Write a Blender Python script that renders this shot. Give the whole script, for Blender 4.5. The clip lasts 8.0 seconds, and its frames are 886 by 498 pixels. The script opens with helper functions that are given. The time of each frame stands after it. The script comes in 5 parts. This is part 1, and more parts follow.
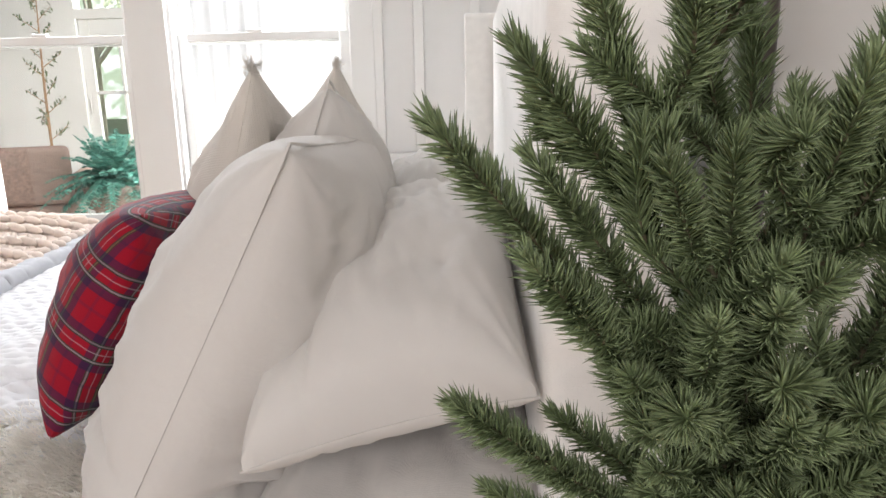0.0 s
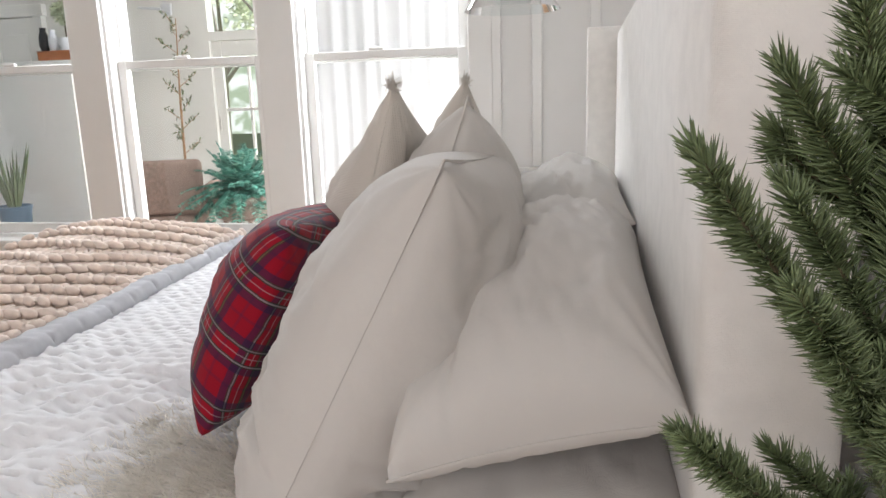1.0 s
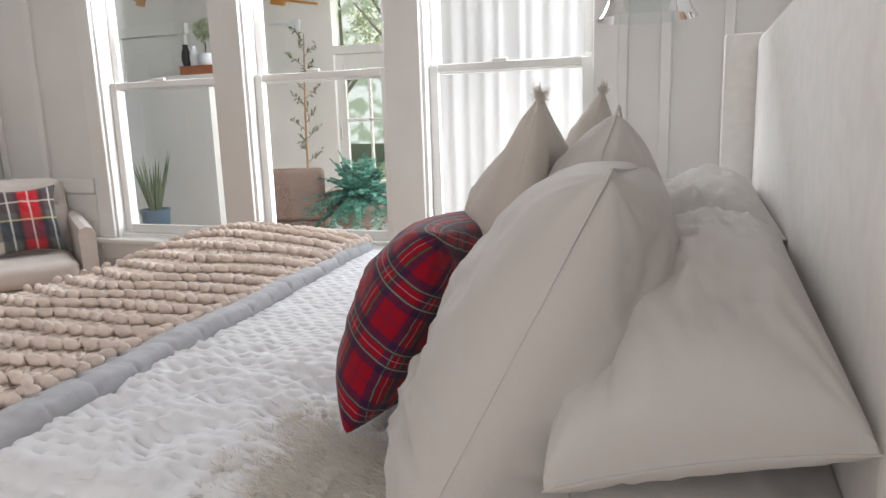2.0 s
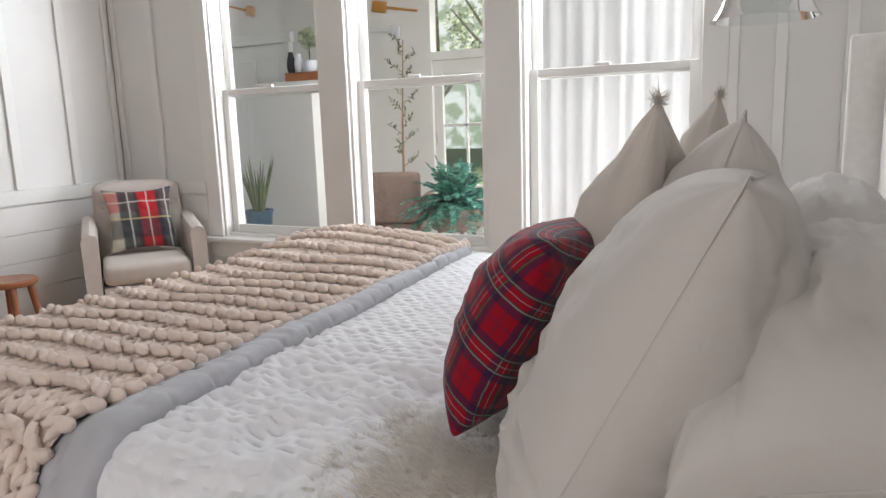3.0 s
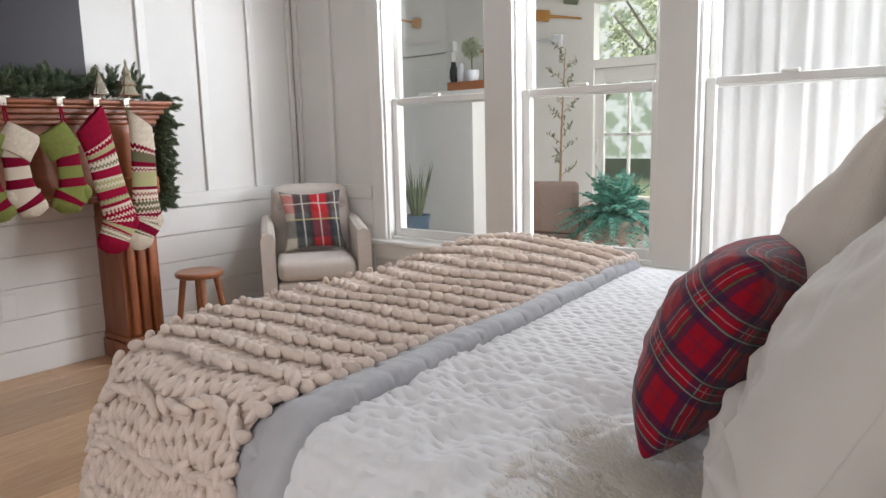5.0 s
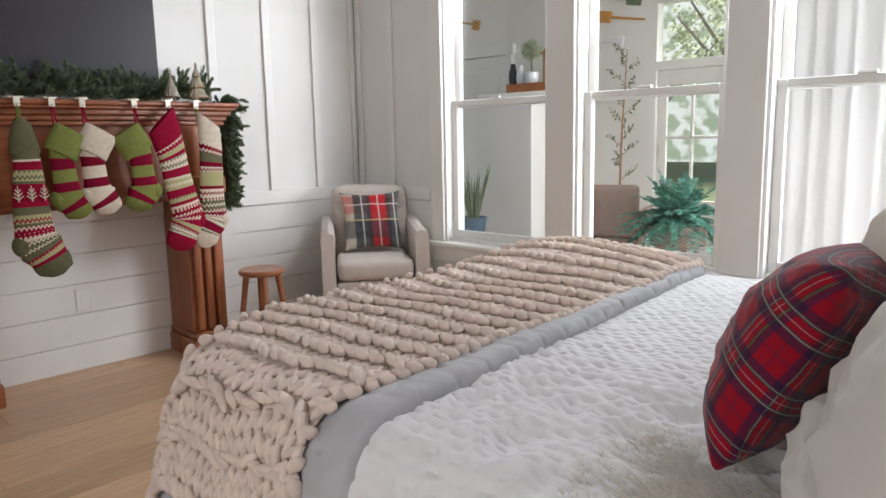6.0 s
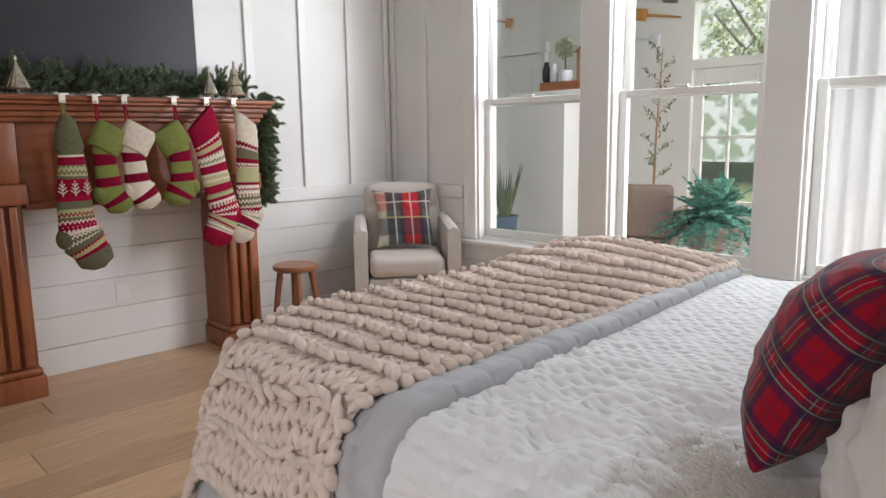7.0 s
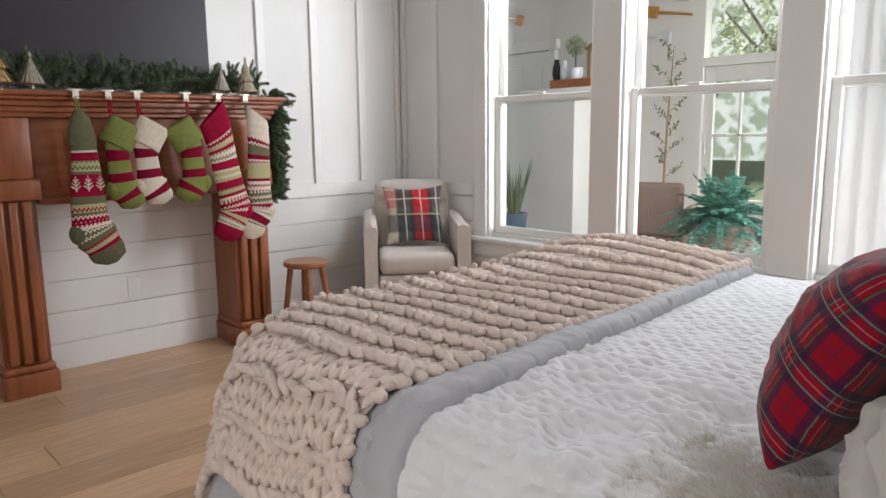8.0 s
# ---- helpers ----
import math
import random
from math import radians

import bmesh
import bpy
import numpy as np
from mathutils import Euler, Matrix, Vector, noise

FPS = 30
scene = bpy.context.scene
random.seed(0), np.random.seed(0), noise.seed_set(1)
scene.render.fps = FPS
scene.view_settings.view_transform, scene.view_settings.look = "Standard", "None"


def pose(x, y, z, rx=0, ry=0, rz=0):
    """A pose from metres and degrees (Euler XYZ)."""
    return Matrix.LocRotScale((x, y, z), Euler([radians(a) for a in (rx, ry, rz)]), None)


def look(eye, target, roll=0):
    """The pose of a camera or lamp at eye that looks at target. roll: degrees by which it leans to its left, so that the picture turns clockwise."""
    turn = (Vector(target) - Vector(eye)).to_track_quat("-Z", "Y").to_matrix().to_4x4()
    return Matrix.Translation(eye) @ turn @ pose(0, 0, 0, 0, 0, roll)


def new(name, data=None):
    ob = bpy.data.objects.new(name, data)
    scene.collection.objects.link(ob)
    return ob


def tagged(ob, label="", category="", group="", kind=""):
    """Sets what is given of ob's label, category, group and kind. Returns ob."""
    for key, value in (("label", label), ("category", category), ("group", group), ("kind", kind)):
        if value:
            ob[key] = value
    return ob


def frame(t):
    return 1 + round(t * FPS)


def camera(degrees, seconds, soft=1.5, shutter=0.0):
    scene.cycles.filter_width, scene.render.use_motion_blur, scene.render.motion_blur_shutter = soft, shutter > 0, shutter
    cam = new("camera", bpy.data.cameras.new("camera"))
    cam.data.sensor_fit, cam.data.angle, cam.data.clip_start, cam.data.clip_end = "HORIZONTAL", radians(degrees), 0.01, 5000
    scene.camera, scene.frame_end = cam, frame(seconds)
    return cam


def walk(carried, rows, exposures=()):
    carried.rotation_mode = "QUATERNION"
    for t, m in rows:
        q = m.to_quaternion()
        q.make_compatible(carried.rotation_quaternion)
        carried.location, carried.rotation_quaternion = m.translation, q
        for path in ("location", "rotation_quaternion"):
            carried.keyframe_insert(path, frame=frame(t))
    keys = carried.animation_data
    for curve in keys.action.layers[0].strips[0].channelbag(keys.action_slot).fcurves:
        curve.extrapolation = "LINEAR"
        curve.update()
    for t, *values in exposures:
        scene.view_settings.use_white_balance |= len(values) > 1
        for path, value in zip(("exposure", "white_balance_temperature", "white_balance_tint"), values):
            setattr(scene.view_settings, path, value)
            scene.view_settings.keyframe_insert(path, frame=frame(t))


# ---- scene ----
cam = camera(64.3, 8.0)
PATH = [
    (0, (0.216, 0.281, 1.173), (0.122, 2.224, 0.71), -1.2),
    (0.5, (0.195, 0.28, 1.178), (-0.036, 2.217, 0.733), -1.4),
    (1, (0.175, 0.276, 1.177), (-0.211, 2.193, 0.759), -1.8),
    (1.5, (0.152, 0.271, 1.177), (-0.385, 2.156, 0.779), -1.9),
    (2, (0.125, 0.26, 1.176), (-0.551, 2.104, 0.797), -1.9),
    (3.5, (0.085, 0.247, 1.178), (-0.921, 1.939, 0.827), -1.9),
    (4, (0.069, 0.241, 1.179), (-1.026, 1.879, 0.835), -1.9),
    (4.5, (0.053, 0.23, 1.18), (-1.125, 1.812, 0.847), -1.7),
    (5, (0.037, 0.221, 1.179), (-1.218, 1.744, 0.857), -1.4),
    (6.5, (0.023, 0.196, 1.182), (-1.384, 1.583, 0.867), -1.0),
    (7, (0.023, 0.188, 1.183), (-1.406, 1.55, 0.865), -0.8),
    (7.5, (0.021, 0.186, 1.181), (-1.42, 1.535, 0.861), -0.7),
    (8, (0.017, 0.176, 1.181), (-1.427, 1.522, 0.856), -0.6),
]
walk(cam, [(t, look(eye, target, roll)) for t, eye, target, roll in PATH],
     exposures=((0.0, 2.35), (1.0, 2.0), (2.0, 1.72), (3.5, 1.6), (8.0, 1.58)))

# ---- world and light ----
world = bpy.data.worlds.new("sky")
scene.world = world
world.use_nodes = True
wn = world.node_tree
sky = wn.nodes.new("ShaderNodeTexSky")
sky.sky_type = 'NISHITA'
sky.sun_disc = False
sky.sun_elevation = radians(48)
sky.sun_rotation = radians(200)
wn.nodes["Background"].inputs[1].default_value = 0.024
wn.links.new(sky.outputs[0], wn.nodes["Background"].inputs[0])

sun = new("sun", bpy.data.lights.new("sun", 'SUN'))
sun.data.energy = 3.2
sun.data.angle = radians(12)
sun.data.color = (1.0, 0.96, 0.9)
sun.matrix_world = look((0, 14, 12), (-1.5, 5, 0))


def window_light(x):
    """Daylight that comes in through one window, from the top of its opening."""
    lamp = new("window_daylight", bpy.data.lights.new("window_daylight", 'AREA'))
    lamp.data.shape = 'RECTANGLE'
    lamp.data.size, lamp.data.size_y = 0.74, 0.2
    lamp.data.energy = 5.5
    lamp.data.color = (0.88, 0.93, 1.0)
    lamp.matrix_world = look((x, 3.475, 2.125), (x - 0.35, 1.9, 0.35))


# Fill lamp added behind the view to brighten near pillows and fireplace.
back = new("back_fill_light", bpy.data.lights.new("back_fill_light", 'AREA'))
back.data.shape = 'RECTANGLE'
back.data.size, back.data.size_y = 1.2, 1.3
back.data.energy = 5.9
back.data.color = (1.0, 0.94, 0.93)
back.matrix_world = look((-0.25, -1.10, 1.55), (-2.0, 1.5, 0.8))

# Unseen lamp added at the porch end; it brightens fireplace wall and porch.
end = new("porch_end_fill", bpy.data.lights.new("porch_end_fill", 'AREA'))
end.data.shape = 'RECTANGLE'
end.data.size, end.data.size_y = 2.2, 2.2
end.data.energy = 105
end.data.color = (0.94, 0.95, 1.0)
end.matrix_world = look((1.9, 5.3, 1.5), (-3.8, 1.4, 0.6))

for wx in (-2.645, -1.68, -0.71):
    window_light(wx)


# ---- materials ----
def mat(name, color, rough=0.6, metal=0.0, var=0.12, scale=8.0, bump=0.15, bscale=60.0, dist=0.002,
        color2=None, island=0.0, obvar=0.0, stretch=(1, 1, 1), sheen=0.0, spec=0.5, trans=0.0):
    """A procedural surface: a base colour broken up at two scales, with fine relief."""
    m = bpy.data.materials.new(name)
    m.use_nodes = True
    nt = m.node_tree
    n, l = nt.nodes, nt.links
    b = n["Principled BSDF"]
    tc = n.new("ShaderNodeTexCoord")
    mp = n.new("ShaderNodeMapping")
    mp.inputs["Scale"].default_value = stretch
    l.new(tc.outputs["Object"], mp.inputs[0])
    n1 = n.new("ShaderNodeTexNoise")
    n1.inputs["Scale"].default_value = scale
    n1.inputs["Detail"].default_value = 5
    l.new(mp.outputs[0], n1.inputs["Vector"])
    n2 = n.new("ShaderNodeTexNoise")
    n2.inputs["Scale"].default_value = bscale
    n2.inputs["Detail"].default_value = 4
    l.new(mp.outputs[0], n2.inputs["Vector"])
    c2 = color2 or tuple(c * (1 - var) for c in color)
    mix = n.new("ShaderNodeMix")
    mix.data_type = 'RGBA'
    mix.inputs["A"].default_value = (*color, 1)
    mix.inputs["B"].default_value = (*c2, 1)
    ramp = n.new("ShaderNodeMapRange")
    ramp.inputs[1].default_value, ramp.inputs[2].default_value = 0.35, 0.68
    l.new(n1.outputs["Fac"], ramp.inputs[0])
    l.new(ramp.outputs[0], mix.inputs["Factor"])
    out = mix.outputs["Result"]
    if island or obvar:
        hs = n.new("ShaderNodeHueSaturation")
        rnd = n.new("ShaderNodeMapRange")
        k = island or obvar
        rnd.inputs[3].default_value, rnd.inputs[4].default_value = 1 - k, 1 + k
        src = n.new("ShaderNodeNewGeometry").outputs["Random Per Island"] if island else n.new("ShaderNodeObjectInfo").outputs["Random"]
        l.new(src, rnd.inputs[0])
        l.new(rnd.outputs[0], hs.inputs["Value"])
        l.new(out, hs.inputs["Color"])
        out = hs.outputs[0]
    l.new(out, b.inputs["Base Color"])
    b.inputs["Roughness"].default_value = rough
    b.inputs["Metallic"].default_value = metal
    b.inputs["Specular IOR Level"].default_value = spec
    b.inputs["Sheen Weight"].default_value = sheen
    b.inputs["Transmission Weight"].default_value = trans
    bp = n.new("ShaderNodeBump")
    bp.inputs["Strength"].default_value = bump
    bp.inputs["Distance"].default_value = dist
    l.new(n2.outputs["Fac"], bp.inputs["Height"])
    l.new(bp.outputs[0], b.inputs["Normal"])
    return m


def weave_bump(m, size, strength=0.4, dist=0.001):
    """Adds a woven thread relief over the given material."""
    nt = m.node_tree
    n, l = nt.nodes, nt.links
    b = n["Principled BSDF"]
    tc = n.new("ShaderNodeTexCoord")
    last = b.inputs["Normal"].links[0].from_node
    for d in ('X', 'Z'):
        w = n.new("ShaderNodeTexWave")
        w.bands_direction = d
        w.inputs["Scale"].default_value = size
        w.inputs["Distortion"].default_value = 2.0
        w.inputs["Detail Scale"].default_value = 3.0
        l.new(tc.outputs["Object"], w.inputs["Vector"])
        bp = n.new("ShaderNodeBump")
        bp.inputs["Strength"].default_value = strength
        bp.inputs["Distance"].default_value = dist
        l.new(w.outputs["Fac"], bp.inputs["Height"])
        l.new(last.outputs[0], bp.inputs["Normal"])
        last = bp
    l.new(last.outputs[0], b.inputs["Normal"])
    return m


def plaid(name, base, bands, size, rough=0.85):
    """A tartan cloth. bands: axis, middle, half width (in repeats), colour, weight; the repeat is size metres."""
    m = bpy.data.materials.new(name)
    m.use_nodes = True
    nt = m.node_tree
    n, l = nt.nodes, nt.links
    b = n["Principled BSDF"]
    b.inputs["Roughness"].default_value = rough
    b.inputs["Sheen Weight"].default_value = 0.15
    b.inputs["Specular IOR Level"].default_value = 0.2
    uv = n.new("ShaderNodeUVMap")
    uv.uv_map = "cloth"
    sep = n.new("ShaderNodeSeparateXYZ")
    l.new(uv.outputs[0], sep.inputs[0])
    frac = []
    for k in (0, 1):
        dv = n.new("ShaderNodeMath")
        dv.operation = 'DIVIDE'
        dv.inputs[1].default_value = size
        l.new(sep.outputs[k], dv.inputs[0])
        fr = n.new("ShaderNodeMath")
        fr.operation = 'FRACT'
        l.new(dv.outputs[0], fr.inputs[0])
        frac.append(fr)
    col = n.new("ShaderNodeRGB")
    col.outputs[0].default_value = (*base, 1)
    out = col.outputs[0]
    for axis, mid, half, c, wt in bands:
        sb = n.new("ShaderNodeMath")
        sb.operation = 'SUBTRACT'
        sb.inputs[1].default_value = mid
        l.new(frac[axis].outputs[0], sb.inputs[0])
        ab = n.new("ShaderNodeMath")
        ab.operation = 'ABSOLUTE'
        l.new(sb.outputs[0], ab.inputs[0])
        mr = n.new("ShaderNodeMapRange")
        mr.inputs[1].default_value, mr.inputs[2].default_value = half * 0.9, half * 1.1 + 0.002
        mr.inputs[3].default_value, mr.inputs[4].default_value = wt, 0.0
        l.new(ab.outputs[0], mr.inputs[0])
        mx = n.new("ShaderNodeMix")
        mx.data_type = 'RGBA'
        mx.inputs["B"].default_value = (*c, 1)
        l.new(mr.outputs[0], mx.inputs["Factor"])
        l.new(out, mx.inputs["A"])
        out = mx.outputs["Result"]
    ns = n.new("ShaderNodeTexNoise")
    ns.inputs["Scale"].default_value = 700
    l.new(uv.outputs[0], ns.inputs["Vector"])
    hs = n.new("ShaderNodeHueSaturation")
    mr = n.new("ShaderNodeMapRange")
    mr.inputs[3].default_value, mr.inputs[4].default_value = 0.8, 1.2
    l.new(ns.outputs["Fac"], mr.inputs[0])
    l.new(mr.outputs[0], hs.inputs["Value"])
    l.new(out, hs.inputs["Color"])
    l.new(hs.outputs[0], b.inputs["Base Color"])
    bp = n.new("ShaderNodeBump")
    bp.inputs["Strength"].default_value = 0.2
    bp.inputs["Distance"].default_value = 0.001
    l.new(ns.outputs["Fac"], bp.inputs["Height"])
    l.new(bp.outputs[0], b.inputs["Normal"])
    return m


def glass(name, tint=(1, 1, 1), rough=0.0, thin=True):
    m = bpy.data.materials.new(name)
    m.use_nodes = True
    nt = m.node_tree
    n, l = nt.nodes, nt.links
    if thin:
        n.remove(n["Principled BSDF"])
        tr = n.new("ShaderNodeBsdfTransparent")
        tr.inputs[0].default_value = (*tint, 1)
        gl = n.new("ShaderNodeBsdfGlossy")
        gl.inputs["Roughness"].default_value = 0.02
        fr = n.new("ShaderNodeFresnel")
        fr.inputs[0].default_value = 1.35
        mx = n.new("ShaderNodeMixShader")
        l.new(fr.outputs[0], mx.inputs[0])
        l.new(tr.outputs[0], mx.inputs[1])
        l.new(gl.outputs[0], mx.inputs[2])
        l.new(mx.outputs[0], n["Material Output"].inputs[0])
    else:
        b = n["Principled BSDF"]
        b.inputs["Base Color"].default_value = (*tint, 1)
        b.inputs["Transmission Weight"].default_value = 1
        b.inputs["Roughness"].default_value = rough
    return m


WALL = mat("wall_paint", (0.80, 0.79, 0.77), 0.45, var=0.04, scale=3, bump=0.08, bscale=180)
TRIM = mat("trim_paint", (0.82, 0.815, 0.79), 0.35, var=0.03, scale=4, bump=0.06, bscale=90)
CEIL = mat("ceiling_paint", (0.82, 0.82, 0.80), 0.8, var=0.03)
OAK = mat("oak_plank", (0.58, 0.385, 0.24), 0.40, color2=(0.47, 0.295, 0.17), scale=5, stretch=(9, 0.9, 9),
          bump=0.25, bscale=22, obvar=0.22)
SUBFLOOR = mat("plank_gap", (0.07, 0.045, 0.03), 0.9)
CHERRY = mat("cherry_wood", (0.32, 0.105, 0.042), 0.30, color2=(0.21, 0.062, 0.024), scale=4, stretch=(6, 6, 0.8),
             bump=0.12, bscale=30)
CHERRY_H = mat("cherry_wood_level_grain", (0.31, 0.10, 0.042), 0.30, color2=(0.21, 0.062, 0.024), scale=4, stretch=(6, 0.8, 6),
               bump=0.12, bscale=30)
STOOLWOOD = mat("stool_wood", (0.30, 0.115, 0.05), 0.33, color2=(0.22, 0.075, 0.03), scale=9, bump=0.15)
LINEN = weave_bump(mat("headboard_linen", (0.84, 0.81, 0.77), 0.85, var=0.07, scale=30, bump=0.3, bscale=300, sheen=0.2, spec=0.2), 220, 0.12)
COTTON = weave_bump(mat("pillow_cotton", (0.57, 0.54, 0.505), 0.85, var=0.06, scale=6, bump=0.45, bscale=16, dist=0.006, sheen=0.15, spec=0.2), 420, 0.10)
TAUPE = weave_bump(mat("taupe_linen", (0.62, 0.57, 0.51), 0.88, var=0.08, scale=12, bump=0.35, bscale=40, dist=0.003, sheen=0.15, spec=0.2), 130, 0.3)
COVER = mat("coverlet_cotton", (0.80, 0.805, 0.82), 0.85, var=0.03, bump=0.3, bscale=120, dist=0.002, sheen=0.1, spec=0.2)
GRAYQ = mat("gray_quilt_cotton", (0.50, 0.505, 0.53), 0.8, var=0.08, scale=10, bump=0.35, bscale=40, dist=0.004, sheen=0.1, spec=0.2)
YARN = mat("chunky_yarn", (0.80, 0.675, 0.59), 0.95, var=0.12, scale=40, bump=0.5, bscale=220, dist=0.003, sheen=0.3, spec=0.1, island=0.06)
FUR = mat("cream_fur", (0.95, 0.92, 0.86), 0.8, var=0.1, scale=12, island=0.1, sheen=0.3, spec=0.15)
PELT = mat("cream_pelt", (0.93, 0.91, 0.87), 0.9, var=0.06, scale=30, bump=0.6, bscale=120, dist=0.004, sheen=0.2)
fn = FUR.node_tree
thin = fn.nodes.new("ShaderNodeBsdfTranslucent")      # light passes through the thin hair
thin.inputs[0].default_value = (0.95, 0.92, 0.87, 1)
both = fn.nodes.new("ShaderNodeMixShader")
both.inputs[0].default_value = 0.6
fn.links.new(fn.nodes["Principled BSDF"].outputs[0], both.inputs[1])
fn.links.new(thin.outputs[0], both.inputs[2])
fn.links.new(both.outputs[0], fn.nodes["Material Output"].inputs[0])
CHAIRFAB = weave_bump(mat("chair_linen", (0.56, 0.50, 0.45), 0.9, var=0.06, scale=25, bump=0.3, bscale=200, sheen=0.2, spec=0.15), 90)
DARKWOOD = mat("dark_wood_leg", (0.03, 0.018, 0.012), 0.35)
PINE = mat("pine_needle", (0.175, 0.22, 0.105), 0.5, color2=(0.09, 0.12, 0.05), scale=30, island=0.3, spec=0.4)
TWIG = mat("twig_bark", (0.09, 0.075, 0.04), 0.85, scale=60)
GARL = mat("garland_needle", (0.12, 0.16, 0.085), 0.6, color2=(0.05, 0.08, 0.04), scale=20, island=0.35)
NAVY, BOTTLE, CHALK, STRAW = (0.012, 0.010, 0.045), (0.016, 0.030, 0.022), (0.42, 0.36, 0.38), (0.20, 0.16, 0.06)
RED_PLAID = plaid("red_tartan", (0.26, 0.0005, 0.012), tuple(
    (ax, mid, half, c, wt) for ax in (0, 1) for mid, half, c, wt in (
        (0.20, 0.055, NAVY, 0.66), (0.62, 0.055, NAVY, 0.66),
        (0.285, 0.030, BOTTLE, 0.85), (0.535, 0.030, BOTTLE, 0.85),
        (0.285, 0.011, STRAW if ax == 0 else CHALK, 0.45), (0.535, 0.011, CHALK, 0.35),
        (0.41, 0.008, CHALK, 0.36), (0.92, 0.022, NAVY, 0.25))), 0.092)
CREAM_PLAID = plaid("cream_tartan", (0.55, 0.50, 0.41), (
    (0, 0.50, 0.15, (0.40, 0.008, 0.016), 0.95), (1, 0.62, 0.13, (0.45, 0.008, 0.016), 0.6),
    (0, 0.28, 0.115, (0.03, 0.045, 0.05), 0.88), (0, 0.72, 0.115, (0.03, 0.045, 0.05), 0.88),
    (1, 0.28, 0.12, (0.035, 0.04, 0.055), 0.65), (1, 0.86, 0.09, (0.05, 0.07, 0.08), 0.7),
    (0, 0.50, 0.009, (0.6, 0.55, 0.5), 0.6), (1, 0.62, 0.009, (0.6, 0.55, 0.5), 0.6),
    (0, 0.28, 0.010, (0.6, 0.58, 0.52), 0.6), (0, 0.72, 0.010, (0.6, 0.58, 0.52), 0.6),
    (1, 0.40, 0.010, (0.6, 0.52, 0.25), 0.5)), 0.47)
SCREEN = mat("screen_black", (0.04, 0.037, 0.044), 0.38, bump=0.0, var=0.0, spec=0.25)
BLACK = mat("black_plastic", (0.015, 0.015, 0.017), 0.4)
PANE = glass("window_glass", (0.97, 0.985, 0.98))


# ---- builders ----
def part(name, bm, material, parent=None, label="", smooth=True):
    me = bpy.data.meshes.new(name)
    bm.to_mesh(me)
    bm.free()
    me.materials.append(material)
    if smooth:
        me.polygons.foreach_set("use_smooth", [True] * len(me.polygons))
        me.set_sharp_from_angle(angle=radians(40))
    ob = new(name, me)
    if parent:
        ob.parent = parent
    if label:
        ob["label"] = label
    return ob


def empty(name, label, category, m=None, group="", kind=""):
    e = new(name)
    e.empty_display_size = 0.1
    if m is not None:
        e.matrix_world = m
    return tagged(e, label, category, group, kind)


def box(bm, x0, x1, y0, y1, z0, z1, bevel=0.0, seg=2):
    r = bmesh.ops.create_cube(bm, size=1, matrix=Matrix.Translation(((x0 + x1) / 2, (y0 + y1) / 2, (z0 + z1) / 2)) @ Matrix.Diagonal((x1 - x0, y1 - y0, z1 - z0, 1)))
    if bevel:
        es = list({e for v in r['verts'] for e in v.link_edges})
        bmesh.ops.bevel(bm, geom=es, offset=bevel, segments=seg, profile=0.5, affect='EDGES')
    return bm


def boxed(*a, **k):
    return box(bmesh.new(), *a, **k)


def rod(bm, a, b, r0, r1=None, n=10, cap=True):
    a, b = Vector(a), Vector(b)
    m = Matrix.Translation((a + b) / 2) @ (b - a).to_track_quat('Z', 'Y').to_matrix().to_4x4()
    bmesh.ops.create_cone(bm, cap_ends=cap, segments=n, radius1=r0, radius2=r0 if r1 is None else r1, depth=(b - a).length, matrix=m)
    return bm


def lathe(bm, prof, n=24, m=Matrix(), flute=0.0, lobes=0):
    """Turns a profile of (radius, height) pairs round the z axis."""
    rings = []
    for r, z in prof:
        ring = []
        for i in range(n):
            a = 2 * math.pi * i / n
            k = r * (1 + flute * math.cos(lobes * a)) if lobes else r
            ring.append(bm.verts.new(m @ Vector((k * math.cos(a), k * math.sin(a), z))))
        rings.append(ring)
    for p, q in zip(rings, rings[1:]):
        for i in range(n):
            bm.faces.new((p[i], p[(i + 1) % n], q[(i + 1) % n], q[i]))
    bm.faces.new(list(reversed(rings[0])))
    bm.faces.new(rings[-1])
    return bm


def blob(bm, m, u=8, v=5):
    bmesh.ops.create_uvsphere(bm, u_segments=u, v_segments=v, radius=1, matrix=m)


def grid_mesh(bm, nu, nv, fn):
    vs = [[bm.verts.new(fn(i / nu, j / nv)) for j in range(nv + 1)] for i in range(nu + 1)]
    for i in range(nu):
        for j in range(nv):
            bm.faces.new((vs[i][j], vs[i + 1][j], vs[i + 1][j + 1], vs[i][j + 1]))
    return vs


def wob(*p):
    return noise.noise(Vector(p))



